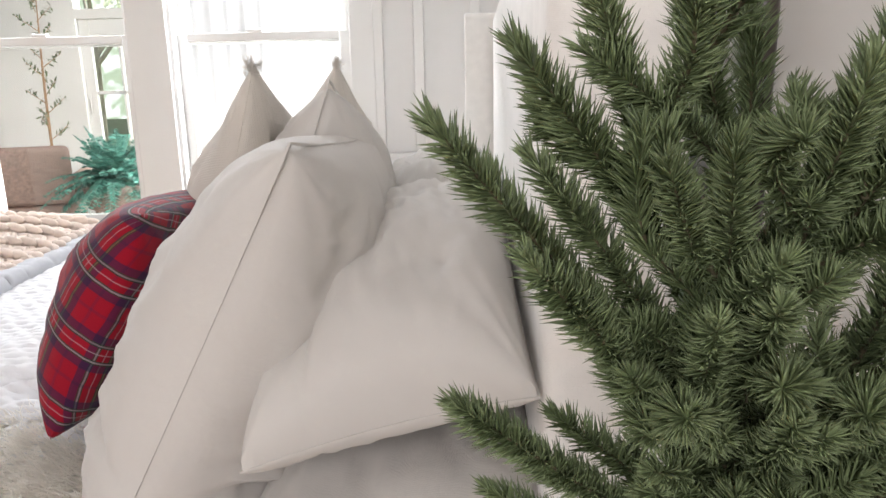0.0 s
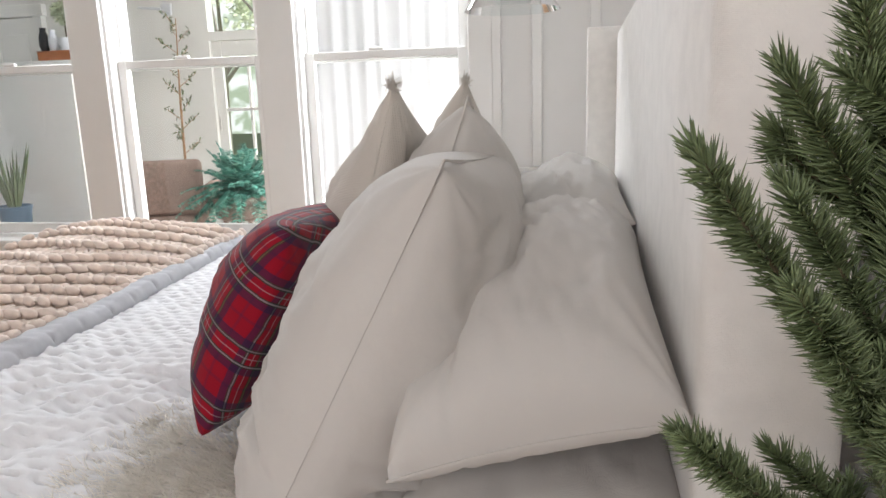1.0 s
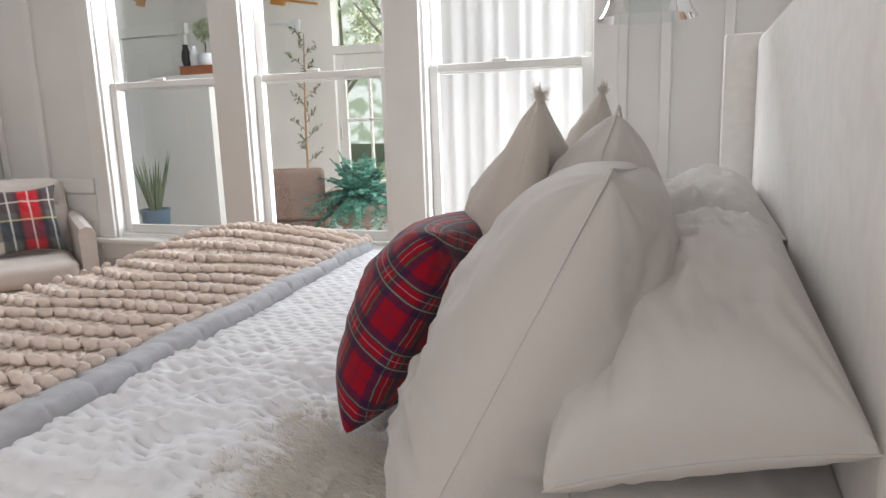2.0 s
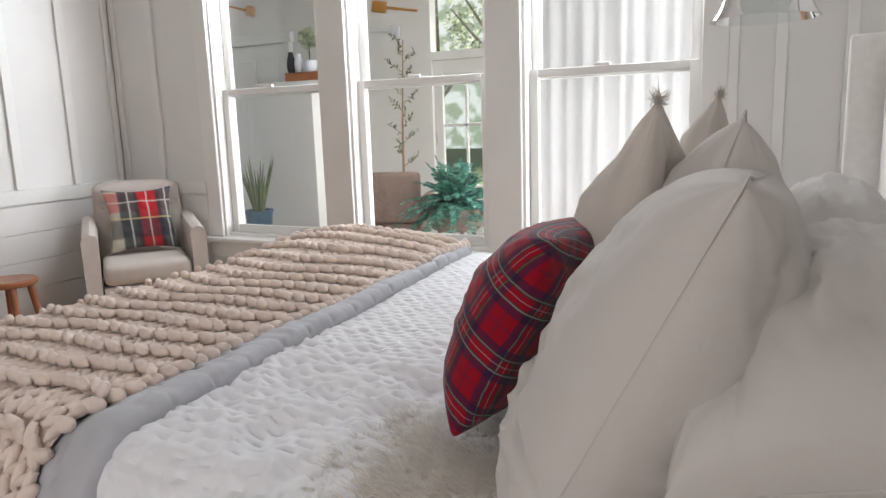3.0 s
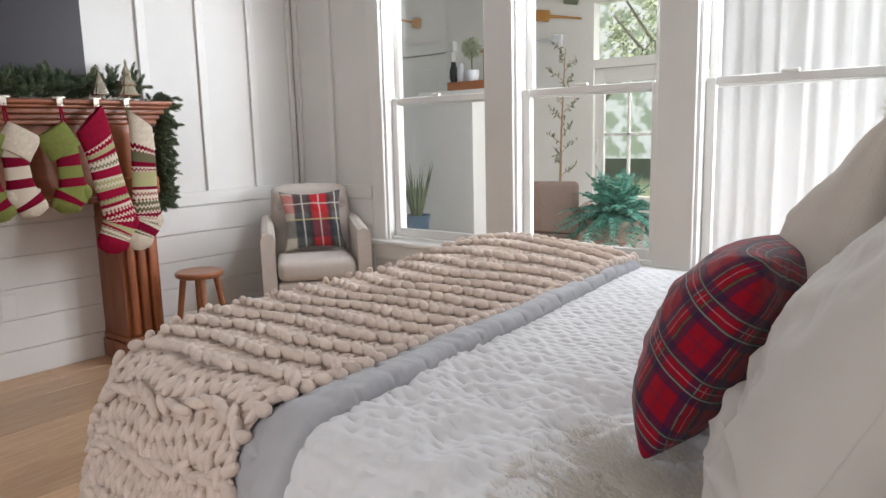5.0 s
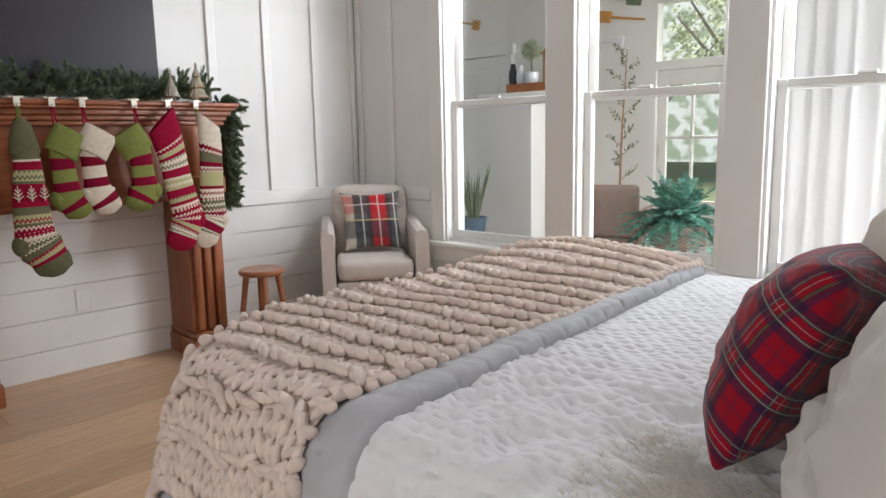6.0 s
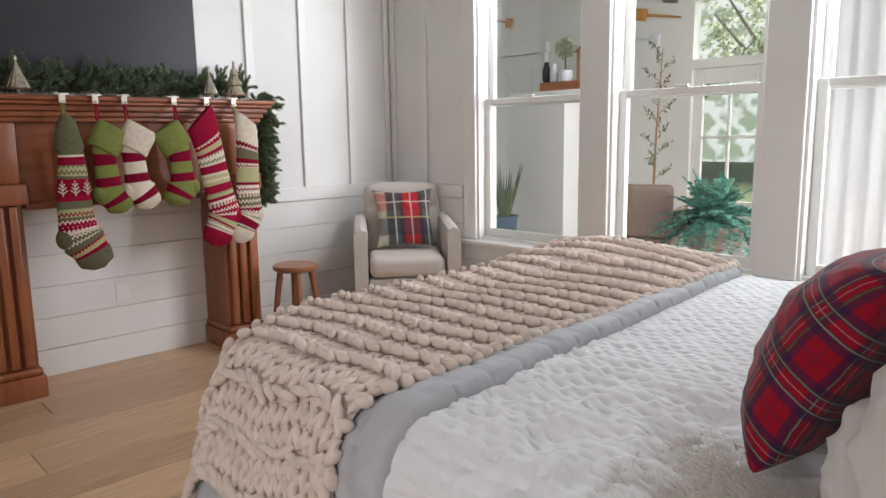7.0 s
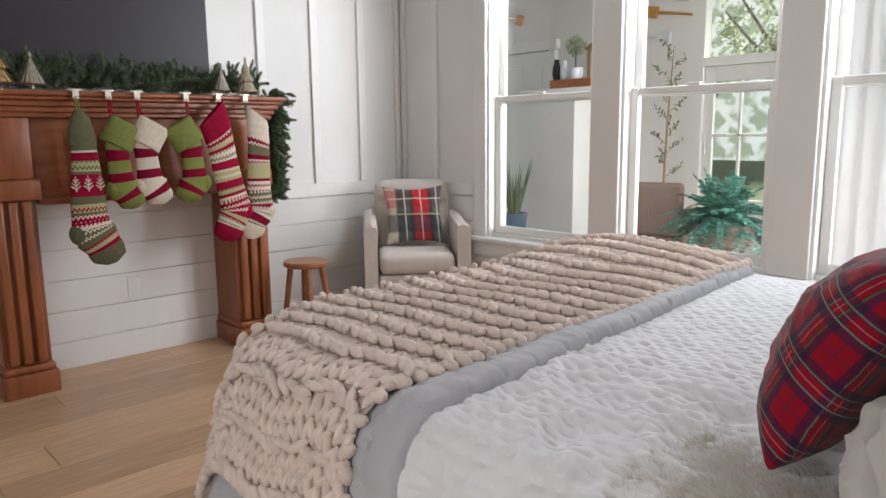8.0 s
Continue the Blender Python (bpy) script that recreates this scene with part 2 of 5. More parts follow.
class Soup:
    """Gathers many small pieces quickly into one mesh."""

    def __init__(self):
        self.v, self.f = [], []

    def add(self, vs, fs):
        k = len(self.v)
        self.v += vs
        self.f += [tuple(i + k for i in f) for f in fs]

    def part(self, name, material, parent=None, label="", kind=""):
        me = bpy.data.meshes.new(name)
        me.from_pydata(self.v, [], self.f)
        me.materials.append(material)
        me.polygons.foreach_set("use_smooth", [True] * len(me.polygons))
        ob = new(name, me)
        if parent:
            ob.parent = parent
            ob.matrix_parent_inverse = parent.matrix_world.inverted() if parent.parent is None else Matrix()
        return tagged(ob, label, "", "", kind)

    def needle(self, p, d, ln, r):
        side = d.orthogonal().normalized() * r
        other = d.cross(side)
        m, t = p + d * (ln * 0.6), p + d * ln
        a, b, c = side, side * -0.5 + other * 0.87, side * -0.5 - other * 0.87
        self.add([p + a, p + b, p + c, m + a * 0.9, m + b * 0.9, m + c * 0.9, t],
                 ((0, 1, 4, 3), (1, 2, 5, 4), (2, 0, 3, 5), (3, 4, 6), (4, 5, 6), (5, 3, 6)))

    def stick(self, p, q, r0, r1):
        d = (q - p).normalized()
        side = d.orthogonal().normalized()
        other = d.cross(side)
        ring = [side * math.cos(k * 1.2566) + other * math.sin(k * 1.2566) for k in range(5)]
        self.add([p + v * r0 for v in ring] + [q + v * r1 for v in ring], [(k, (k + 1) % 5, 5 + (k + 1) % 5, 5 + k) for k in range(5)])

    def blob(self, m):
        self.add([m @ v for v in BALL_V], BALL_F)


_b = bmesh.new()
bmesh.ops.create_uvsphere(_b, u_segments=8, v_segments=6, radius=1)
BALL_V = [v.co.copy() for v in _b.verts]
BALL_F = [tuple(v.index for v in f.verts) for f in _b.faces]
_b.free()

# ---- the room ----
XW, XE, YS, YN, H = -3.87, 0.475, -1.0, 3.41, 2.74   # fireplace wall, headboard wall, back wall, window wall, ceiling
T = 0.15
OPEN = [(-3.04, -2.25), (-2.08, -1.28), (-1.11, -0.31)]
WB, WT, RAIL = 0.53, 2.26, 1.375


def structure(name, bm, material, label):
    return tagged(part(name, bm, material, None, "", False), label, name.split("_")[0], "", "structure")


floor = structure("floor", boxed(XW - T, XE + T, YS - T, YN + T, -0.12, -0.012), SUBFLOOR, "wide light oak plank floor")
ceiling = structure("ceiling", boxed(XW - T, XE + T, YS - T, YN + T, H, H + 0.12), CEIL, "plain white ceiling")
wall_west = structure("wall_west", boxed(XW - T, XW, YS - T, YN, -0.012, H), WALL, "white panelled wall with battens above horizontal boards")
wall_east = structure("wall_east", boxed(XE, XE + T, YS - T, YN, -0.012, H), WALL, "white wall behind the headboard")
bm = bmesh.new()   # the back wall gets an unseen opening, added for the fill lamp
for a, b, z0, z1 in ((XW, -0.9, -0.012, H), (0.4, XE, -0.012, H), (-0.9, 0.4, -0.012, 0.85), (-0.9, 0.4, 2.25, H)):
    box(bm, a, b, YS - T, YS, z0, z1)
wall_south = structure("wall_south", bm, WALL, "plain white wall with an unseen opening added for fill light")

# window wall: piers, and the strips below and above the three openings
bm = bmesh.new()
edges = [XW - T] + [e for o in OPEN for e in o] + [XE + T]
for a, b in zip(edges[0::2], edges[1::2]):
    box(bm, a, b, YN, YN + T, -0.012, H)
for a, b in OPEN:
    box(bm, a, b, YN, YN + T, -0.012, WB)
    box(bm, a, b, YN, YN + T, WT, H)
wall_north = structure("wall_north", bm, WALL, "white panelled wall with three tall windows")

# battens, rails and boards on the walls
BAT = 0.018
for y in (-0.84, -0.48, -0.12, 0.24, 0.60, 0.96, 1.32, 1.68, 1.96, 2.33, 2.70, 3.06):
    part("batten", boxed(XW, XW + BAT, y - 0.025, y + 0.025, 0.87, H - 0.12, 0.003, 1), TRIM, wall_west)
part("batten", boxed(XW, XW + BAT, YN - 0.06, YN - 0.019, 0.87, H - 0.12, 0.003, 1), TRIM, wall_west)
part("chair_rail", boxed(XW, XW + BAT + 0.002, YS, YN, 0.785, 0.869, 0.003, 1), TRIM, wall_west)
part("top_rail", boxed(XW, XW + BAT + 0.002, YS, YN, H - 0.119, H - 0.002, 0.003, 1), TRIM, wall_west)
z = 0.142
while z < 0.78:
    part("shiplap_board", boxed(XW, XW + 0.012, YS, YN - 0.001, z, min(z + 0.156, 0.783), 0.002, 1), WALL, wall_west)
    z += 0.160
for a, b in ((YS, 0.79), (2.20, YN)):
    part("baseboard", boxed(XW, XW + 0.016, a, b, 0.0, 0.14, 0.004, 1), TRIM, wall_west)
part("shiplap_board", boxed(XW, XW + 0.012, 0.791, 2.199, 0.0, 0.138, 0.002, 1), WALL, wall_west)

for x in (XW + 0.045, -3.50, -0.055 - 0.14, -0.02, 0.22):
    part("batten", boxed(x - 0.022, x + 0.022, YN - BAT, YN, 0.87, H - 0.12, 0.003, 1), TRIM, wall_north)
for a, b in ((XW + 0.021, -3.15), (-0.20, XE)):
    part("chair_rail", boxed(a, b, YN - BAT - 0.002, YN, 0.785, 0.869, 0.003, 1), TRIM, wall_north)
    z = 0.142
    while z < 0.78:
        part("shiplap_board", boxed(a, b, YN - 0.012, YN, z, min(z + 0.156, 0.783), 0.002, 1), WALL, wall_north)
        z += 0.160
for z0, z1 in ((0.142, 0.298), (0.302, 0.42)):
    part("shiplap_board", boxed(-3.149, -0.201, YN - 0.012, YN, z0, z1, 0.002, 1), WALL, wall_north)
part("baseboard", boxed(XW + 0.017, XE, YN - 0.016, YN, 0.0, 0.14, 0.004, 1), TRIM, wall_north)


def window(i, a, b):
    """A double-hung window: casing-lined opening, fixed frame, two sashes and their panes."""
    w = empty("window_%d" % (i + 1), "white double-hung window with a clear pane in each sash", "window", kind="structure")
    bm = bmesh.new()   # jamb lining
    for x0, x1 in ((a, a + 0.02), (b - 0.02, b)):
        box(bm, x0, x1, YN - 0.002, YN + T + 0.01, WB, WT)
    box(bm, a + 0.02, b - 0.02, YN - 0.002, YN + T + 0.01, WT - 0.02, WT)
    box(bm, a + 0.02, b - 0.02, YN + 0.02, YN + T + 0.01, WB, WB + 0.018)
    part("window_frame", bm, TRIM, w, "", False)
    for nm, z0, z1, y0 in (("lower_sash", WB + 0.018, RAIL + 0.025, YN + 0.055), ("upper_sash", RAIL - 0.02, WT - 0.02, YN + 0.09)):
        s = bmesh.new()
        x0, x1 = a + 0.02, b - 0.02
        st = 0.042
        box(s, x0, x0 + st, y0, y0 + 0.032, z0, z1, 0.003, 1)
        box(s, x1 - st, x1, y0, y0 + 0.032, z0, z1, 0.003, 1)
        lo = 0.05 if nm == "lower_sash" else 0.032
        hi = 0.036 if nm == "lower_sash" else 0.045
        box(s, x0 + st, x1 - st, y0 + 0.001, y0 + 0.031, z0, z0 + lo, 0.003, 1)
        box(s, x0 + st, x1 - st, y0 + 0.001, y0 + 0.031, z1 - hi, z1, 0.003, 1)
        sash = part(nm, s, TRIM, w)
        p = part("pane", boxed(x0 + st, x1 - st, y0 + 0.013, y0 + 0.017, z0 + lo, z1 - hi), PANE, sash, "", False)
        p.visible_shadow = False
    lock = boxed(a + 0.33, a + 0.40, YN + 0.052, YN + 0.075, RAIL + 0.025, RAIL + 0.04, 0.004)
    part("sash_lock", lock, TRIM, w)
    return w


for i, (a, b) in enumerate(OPEN):
    window(i, a, b)

casing = structure("window_casing", bmesh.new(), TRIM, "white window casing, sill and apron")
CY0, CY1 = YN - 0.022, YN
for a, b in ((-3.14, -3.035), (-2.255, -2.075), (-1.285, -1.105), (-0.315, -0.21)):
    part("side_casing", boxed(a, b, CY0, CY1 - 0.0005, WB, WT, 0.004, 1), TRIM, casing)
part("head_casing", boxed(-3.16, -0.19, CY0 - 0.006, CY1, WT, WT + 0.13, 0.004, 1), TRIM, casing)
part("window_sill", boxed(-3.18, -0.17, YN - 0.055, YN + 0.02, WB - 0.032, WB - 0.001, 0.008, 3), TRIM, casing)
part("window_apron", boxed(-3.14, -0.21, CY0, CY1, WB - 0.125, WB - 0.033, 0.004, 1), TRIM, casing)

# oak planks, laid along the window side of the room
rng = random.Random(4)
plank_meshes = {}


def plank(x0, x1, y0, y1):
    key = (round(x1 - x0, 3), round(y1 - y0, 2))
    if key not in plank_meshes:
        bm = boxed(0, x1 - x0 - 0.003, 0, y1 - y0 - 0.003, -0.012, 0, 0.0015, 1)
        me = bpy.data.meshes.new("plank")
        bm.to_mesh(me)
        bm.free()
        me.materials.append(OAK)
        plank_meshes[key] = me
    p = new("plank", plank_meshes[key])
    p.parent = floor
    p.location = (x0, y0, 0)


# ---- the bed ----
YE, YF, XF, XH, ZB = 0.88, 2.52, -1.68, 0.27, 0.685   # near edge, far edge, foot, head, top


def over(x, s, up=0.0, r=0.10):
    """A place on the bedding: s metres in from the near edge; below zero it hangs down the near side. up: height off the surface."""
    wide = YF - YE
    if s > wide:
        p = over(x, wide - s, up, r)
        return Vector((p.x, YE + YF - p.y, p.z))
    q = r * math.pi / 2
    if s >= r:
        y, z, ny, nz = YE + s, ZB, 0, 1
    elif s > r - q:
        a = (r - s) / r
        y, z, ny, nz = YE + r - r * math.sin(a), ZB - r + r * math.cos(a), -math.sin(a), math.cos(a)
    else:
        d = (r - q) - s
        y, z, ny, nz = YE - 0.36 * d, ZB - r - d, -0.94, 0.34
    return Vector((x, y + ny * up, z + nz * up))


def foot(p, r=0.08):
    """Bends a place on the bedding down over the foot end."""
    k = min(1, max(0, (p.y - 0.78) / 0.50))
    xf = XF + 0.23 * (1 - k * k * (3 - 2 * k))      # the near corner of the bedding is rounded
    d = xf + r - p.x
    if d <= 0:
        return p
    top = ZB - p.z
    q = r * math.pi / 2
    if d < q:
        a = d / r
        lift = max(0, p.z - ZB)
        return Vector((xf + r - (r + lift) * math.sin(a), p.y, p.z - (r + lift) * (1 - math.cos(a))))
    return Vector((xf - max(0, p.z - ZB), p.y, p.z - r - (d - q) - max(0, p.z - ZB)))


bed = empty("bed", "upholstered queen bed with a tall pale linen headboard", "bed", pose(-0.7, 1.7, 0))
ob = part("mattress", boxed(XF + 0.24, XH, YE + 0.03, YF - 0.02, 0.36, ZB - 0.012, 0.07, 4), COVER, None)
ob.parent, ob.matrix_parent_inverse = bed, bed.matrix_world.inverted()
ob = part("bed_base", boxed(XF + 0.26, XH, YE + 0.03, YF - 0.03, 0.06, 0.355, 0.02, 2), LINEN, None)
ob.parent, ob.matrix_parent_inverse = bed, bed.matrix_world.inverted()
for x in (XF + 0.34, XH - 0.1):
    for y in (YE + 0.1, YF - 0.1):
        ob = part("leg", rod(bmesh.new(), (x, y, 0), (x, y, 0.07), 0.02, 0.03, 12), DARKWOOD, None)
        ob.parent, ob.matrix_parent_inverse = bed, bed.matrix_world.inverted()


def rounded_slab(x0, x1, y0, y1, z0, z1, rad, edge, seg=8):
    """An upright padded slab with rounded top corners and soft edges."""
    bm = bmesh.new()
    pts = [(y0, z0)]
    for i in range(seg + 1):
        a = math.pi - i * math.pi / 2 / seg
        pts.append((y0 + rad + rad * math.cos(a), z1 - rad + rad * math.sin(a)))
    for i in range(seg + 1):
        a = math.pi / 2 - i * math.pi / 2 / seg
        pts.append((y1 - rad + rad * math.cos(a), z1 - rad + rad * math.sin(a)))
    pts.append((y1, z0))
    f = bm.faces.new([bm.verts.new((x0, y, z)) for y, z in pts])
    r = bmesh.ops.extrude_face_region(bm, geom=[f])
    bmesh.ops.translate(bm, verts=[v for v in r['geom'] if isinstance(v, bmesh.types.BMVert)], vec=(x1 - x0, 0, 0))
    bmesh.ops.recalc_face_normals(bm, faces=bm.faces[:])
    caps = [f for f in bm.faces if len(f.verts) > 4]
    bmesh.ops.bevel(bm, geom=list({e for f in caps for e in f.edges}), offset=edge, segments=4, profile=0.5, affect='EDGES')
    return bm


HB0, HB1, HBZ = 0.88, 2.60, 1.37
ob = part("headboard", rounded_slab(0.275, 0.40, HB0, HB1, 0.10, HBZ, 0.06, 0.022), LINEN, None, "pale linen headboard with rounded corners")
ob.parent, ob.matrix_parent_inverse = bed, bed.matrix_world.inverted()
ob = part("headboard_wing", rounded_slab(0.185, 0.40, HB1 + 0.002, HB1 + 0.075, 0.10, HBZ + 0.01, 0.02, 0.008, 3), LINEN, None, "linen side wing")
ob.parent, ob.matrix_parent_inverse = bed, bed.matrix_world.inverted()


def quilted(x, s):
    """Relief of the white coverlet: rows of short stitched dents, staggered, and soft creases."""
    row = s / 0.024 + 0.30 * wob(s * 6, x * 5, 6.0)
    k = math.floor(row)
    fs = row - k
    fx = (x / 0.048 + (0.5 if k % 2 else 0.0) + 0.22 * wob(x * 9, s * 9, k)) % 1.0
    deep = 0.85 + 0.5 * wob(x * 13, s * 13, 2.0)
    dent = deep * math.exp(-((fs - 0.5) / 0.20) ** 2) * min(1, max(0, (0.42 - abs(fx - 0.5)) / 0.20))
    puff = 0.5 + 0.5 * wob(x * 22, s * 26, 1.7)
    crumple = 1 - abs(wob(x * 12 + 3, s * 12, 7.7)) * 2
    flat = min(1, max(0.0, (x - xb(s) + 0.03) / 0.05))        # lies flat under the folded quilt
    return 0.008 + flat * (0.006 - 0.0066 * dent + 0.004 * puff + 0.008 * wob(x * 5, s * 4, 4.4) + (0.003 + 0.014 * max(0, min(1, (0.75 - s) / 0.4))) * crumple + 0.003 * wob(x * 55, s * 50, 3.3))


def xb(s):
    return -0.845 - 0.088 * s


def coverlet():
    bm = bmesh.new()
    s0, s1 = -0.50, YF - YE + 0.3
    grid_mesh(bm, 250, 520, lambda u, v: over(XH - 0.01 + u * (-1.12 - XH), s0 + v * (s1 - s0), quilted(XH + u * (-1.12 - XH), s0 + v * (s1 - s0)) + 0.002))
    c = tagged(part("coverlet", bm, COVER), "white stitched cotton coverlet spread over the bed", "bedspread")
    return c


coverlet()


def gray_quilt():
    """The folded-back gray quilt: a rounded fold towards the pillows, spread to the foot and down the near side."""
    bm = bmesh.new()
    s0, s1 = -0.55, YF - YE + 0.35

    def shape(u, v):
        s = s0 + v * (s1 - s0)
        edge = xb(s) + 0.006 * wob(s * 9, 2.2, 0)
        w = u * 1.35
        lump = 0.006 * wob(w * 9, s * 7, 8.1) + 0.006 * wob(w * 26, s * 20, 3.1) + 0.003 * (1 - 2 * abs(wob(w * 16, s * 17, 5.5))) + 0.002 * (1 - 2 * abs(wob(w * 30, s * 42, 2.5)))
        k = (s / 0.105 + 0.5 * (int(w / 0.075) % 2) + 0.35 * wob(s * 5, w // 0.075, 1.0)) % 1.0
        kx = (w / 0.075) % 1.0
        tuft = 0.015 * math.exp(-((k - 0.5) / 0.055) ** 2 - ((kx - 0.5) / 0.17) ** 2) + 0.0015 * math.exp(-((k - 0.5) / 0.16) ** 2 - ((kx - 0.5) / 0.30) ** 2)
        thick = 0.050
        if w < 0.06:
            a = w / 0.06 * math.pi
            x = edge + 0.022 * math.sin(a)
            up = thick * (1 - math.cos(a)) / 2
        else:
            x = edge - (w - 0.06) - 0.022
            up = thick - 0.030 * min(1, (w - 0.06) / 0.10)
        return foot(over(x, s, up + (lump - tuft) * min(1, w / 0.05)))

    grid_mesh(bm, 190, 500, shape)
    return tagged(part("folded_quilt", bm, GRAYQ), "gray tufted quilt folded back across the foot of the bed", "quilt")


gray_quilt()


# ---- pillows ----
def pillow_mesh(near_bottom, near_top, far_bottom, front, back, pinch=0.05, crease=0.008, seed=0.0, n=44, power=0.42, slump=0.0, folds=0.0, soft=0.0, gather=0.0, wrinkle=0.0, wrap=False):
    """A filled cushion in the frame of three corners; front and back are how far its two faces swell.
    wrap: the cloth runs on round the near side without a break."""
    o, a, b = Vector(near_bottom), Vector(far_bottom) - Vector(near_bottom), Vector(near_top) - Vector(near_bottom)
    nrm = b.cross(a).normalized()
    if nrm.x > 0:
        nrm = -nrm
    bm = bmesh.new()
    uvl = bm.loops.layers.uv.new("cloth")
    la, lb = a.length, b.length
    sheets = []
    for side, swell in ((1, front), (-1, back)):
        rows = []
        for i in range(n + 1):
            row = []
            for j in range(n + 1):
                u, v = -math.cos(math.pi * i / n), -math.cos(math.pi * j / n)
                u, v = 0.55 * u + 0.45 * (2 * i / n - 1), 0.55 * v + 0.45 * (2 * j / n - 1)
                pu = u * (1 - pinch * (1 - v * v) * abs(u) ** 2)
                pv = v * (1 - pinch * (1 - u * u) * abs(v) ** 2)
                cut = 1 - soft * (abs(u) * abs(v)) ** 4
                pu, pv = pu * cut, pv * cut
                t = max(0, (1 - u * u) * (1 - v * v)) ** power * swell * (1 - slump * v)
                rim = min(1, 3 * min(1 - abs(u), 1 - abs(v)))
                w = crease * rim * (wob(pu * 2.5 + seed, pv * 2.5, side * 3.1) * 1.6 + 0.7 * wob(pu * 7, pv * 7 + seed, side))
                if gather:
                    near = math.exp(-(1 + u) / 0.30) * rim
                    w += gather * (1.0 if side < 0 else 0.15) * near * (0.5 * math.sin(pv * 23 + 3 * wob(pu * 3, pv * 4, seed)) + 0.5 * wob(pu * 4, pv * 15, seed)) * (1.2 - pv) * 0.6
                    w -= 2.2 * gather * math.exp(-((pv + 0.28 - 0.25 * pu + 0.06 * wob(pu * 4, 0, seed)) / 0.035) ** 2) * math.exp(-((pu + 0.45) / 0.35) ** 2)
                if wrinkle:
                    sway = 0.5 * wob(pu * 1.7 + seed, pv * 1.5, 9.0)
                    for fq, amp, lean in ((3.2, 1.0, 0.55), (6.0, 0.55, -0.5), (10.0, 0.16, 0.2)):
                        q = 1 - abs(2.2 * wob((pu * 0.35 + seed) * fq * 0.5, (pv + lean * pu + sway) * fq, side * 4.0 + fq))
                        w += wrinkle * (0.45 if side > 0 and gather else 1.0) * amp * rim * max(0, q) ** 2 * (0.45 + 0.9 * max(0, wob(pu * 2 + fq, pv * 2 + seed, 1.0) + 0.4))
                d = min((1 - abs(u)) + (1 - abs(v)), 0.8)
                ang = math.atan2(1 - abs(v), 1 - abs(u) + 1e-6)
                w += crease * 0.9 * math.sin(ang * 14 + seed) * math.exp(-d * 3.0) * min(1, 6 * d) * rim
                w += (folds if side < 0 else 0.35 * folds) * rim * rim * max(0, 0.35 - pv) * (1 - abs(2 * wob(pu * 1.3 + seed, pv * 6 + 0.8 * pu, side * 2.0)) ** 0.7)
                p = o + a * (pu + 1) / 2 + b * (pv + 1) / 2 + nrm * side * (t + w)
                row.append((p, pu, pv))
            rows.append(row)
        sheets.append(rows)
    rim = {}
    for k, rows in enumerate(sheets):
        h = n // 2
        arc = [[[0.0, 0.0] for _ in range(n + 1)] for _ in range(n + 1)]
        for j in range(n + 1):      # cloth lengths, measured out from the middle
            for i in range(h + 1, n + 1):
                arc[i][j][0] = arc[i - 1][j][0] + (rows[i][j][0] - rows[i - 1][j][0]).length
                arc[j][i][1] = arc[j][i - 1][1] + (rows[j][i][0] - rows[j][i - 1][0]).length
            for i in range(h - 1, -1, -1):
                arc[i][j][0] = arc[i + 1][j][0] - (rows[i][j][0] - rows[i + 1][j][0]).length
                arc[j][i][1] = arc[j][i + 1][1] - (rows[j][i][0] - rows[j][i + 1][0]).length
        if wrap and k == 0:
            near_edge = [arc[0][j][0] for j in range(n + 1)]
        elif wrap:
            for j in range(n + 1):
                start = arc[0][j][0]
                for i in range(n + 1):
                    arc[i][j][0] = near_edge[j] - (arc[i][j][0] - start)
        vs = []
        for i in range(n + 1):
            line = []
            for j in range(n + 1):
                if i in (0, n) or j in (0, n):
                    if (i, j) not in rim:
                        rim[i, j] = bm.verts.new(rows[i][j][0])
                    line.append(rim[i, j])
                else:
                    line.append(bm.verts.new(rows[i][j][0]))
            vs.append(line)
        for i in range(n):
            for j in range(n):
                idx = [(i, j), (i + 1, j), (i + 1, j + 1), (i, j + 1)]
                if k:
                    idx.reverse()
                f = bm.faces.new([vs[p][q] for p, q in idx])
                for loop, (p, q) in zip(f.loops, idx):
                    loop[uvl].uv = (la / 2 + arc[p][q][0], lb / 2 + arc[p][q][1])
    bmesh.ops.recalc_face_normals(bm, faces=bm.faces[:])
    return bm


def edge_welt(corners, r, material, parent, pinch=0.05, fray=0.0, name="seam"):
    """A thin sewn edge round a cushion."""
    o, a, b = Vector(corners[0]), Vector(corners[2]) - Vector(corners[0]), Vector(corners[1]) - Vector(corners[0])
    pts = []
    for side in range(4):
        for i in range(24):
            t = 2 * i / 24 - 1
            u, v = ((t, -1), (1, t), (-t, 1), (-1, -t))[side]
            pu = u * (1 - pinch * (1 - v * v) * abs(u) ** 2)
            pv = v * (1 - pinch * (1 - u * u) * abs(v) ** 2)
            pts.append(o + a * (pu + 1) / 2 + b * (pv + 1) / 2)
    bm = bmesh.new()
    rings = []
    for i, p in enumerate(pts):
        d = (pts[(i + 1) % len(pts)] - pts[i - 1]).normalized()
        s = d.orthogonal().normalized()
        q = d.cross(s)
        rings.append([bm.verts.new(p + r * (math.cos(k) * s + math.sin(k) * q)) for k in (0, 1.57, 3.14, 4.71)])
    ref = rings[0]
    for i in range(len(rings)):
        p, q = rings[i], rings[(i + 1) % len(rings)]
        best = min(range(4), key=lambda h: sum((p[k].co - q[(k + h) % 4].co).length for k in range(4)))
        for k in range(4):
            bm.faces.new((p[k], p[(k + 1) % 4], q[(k + 1 + best) % 4], q[(k + best) % 4]))
    return part(name, bm, material, parent)


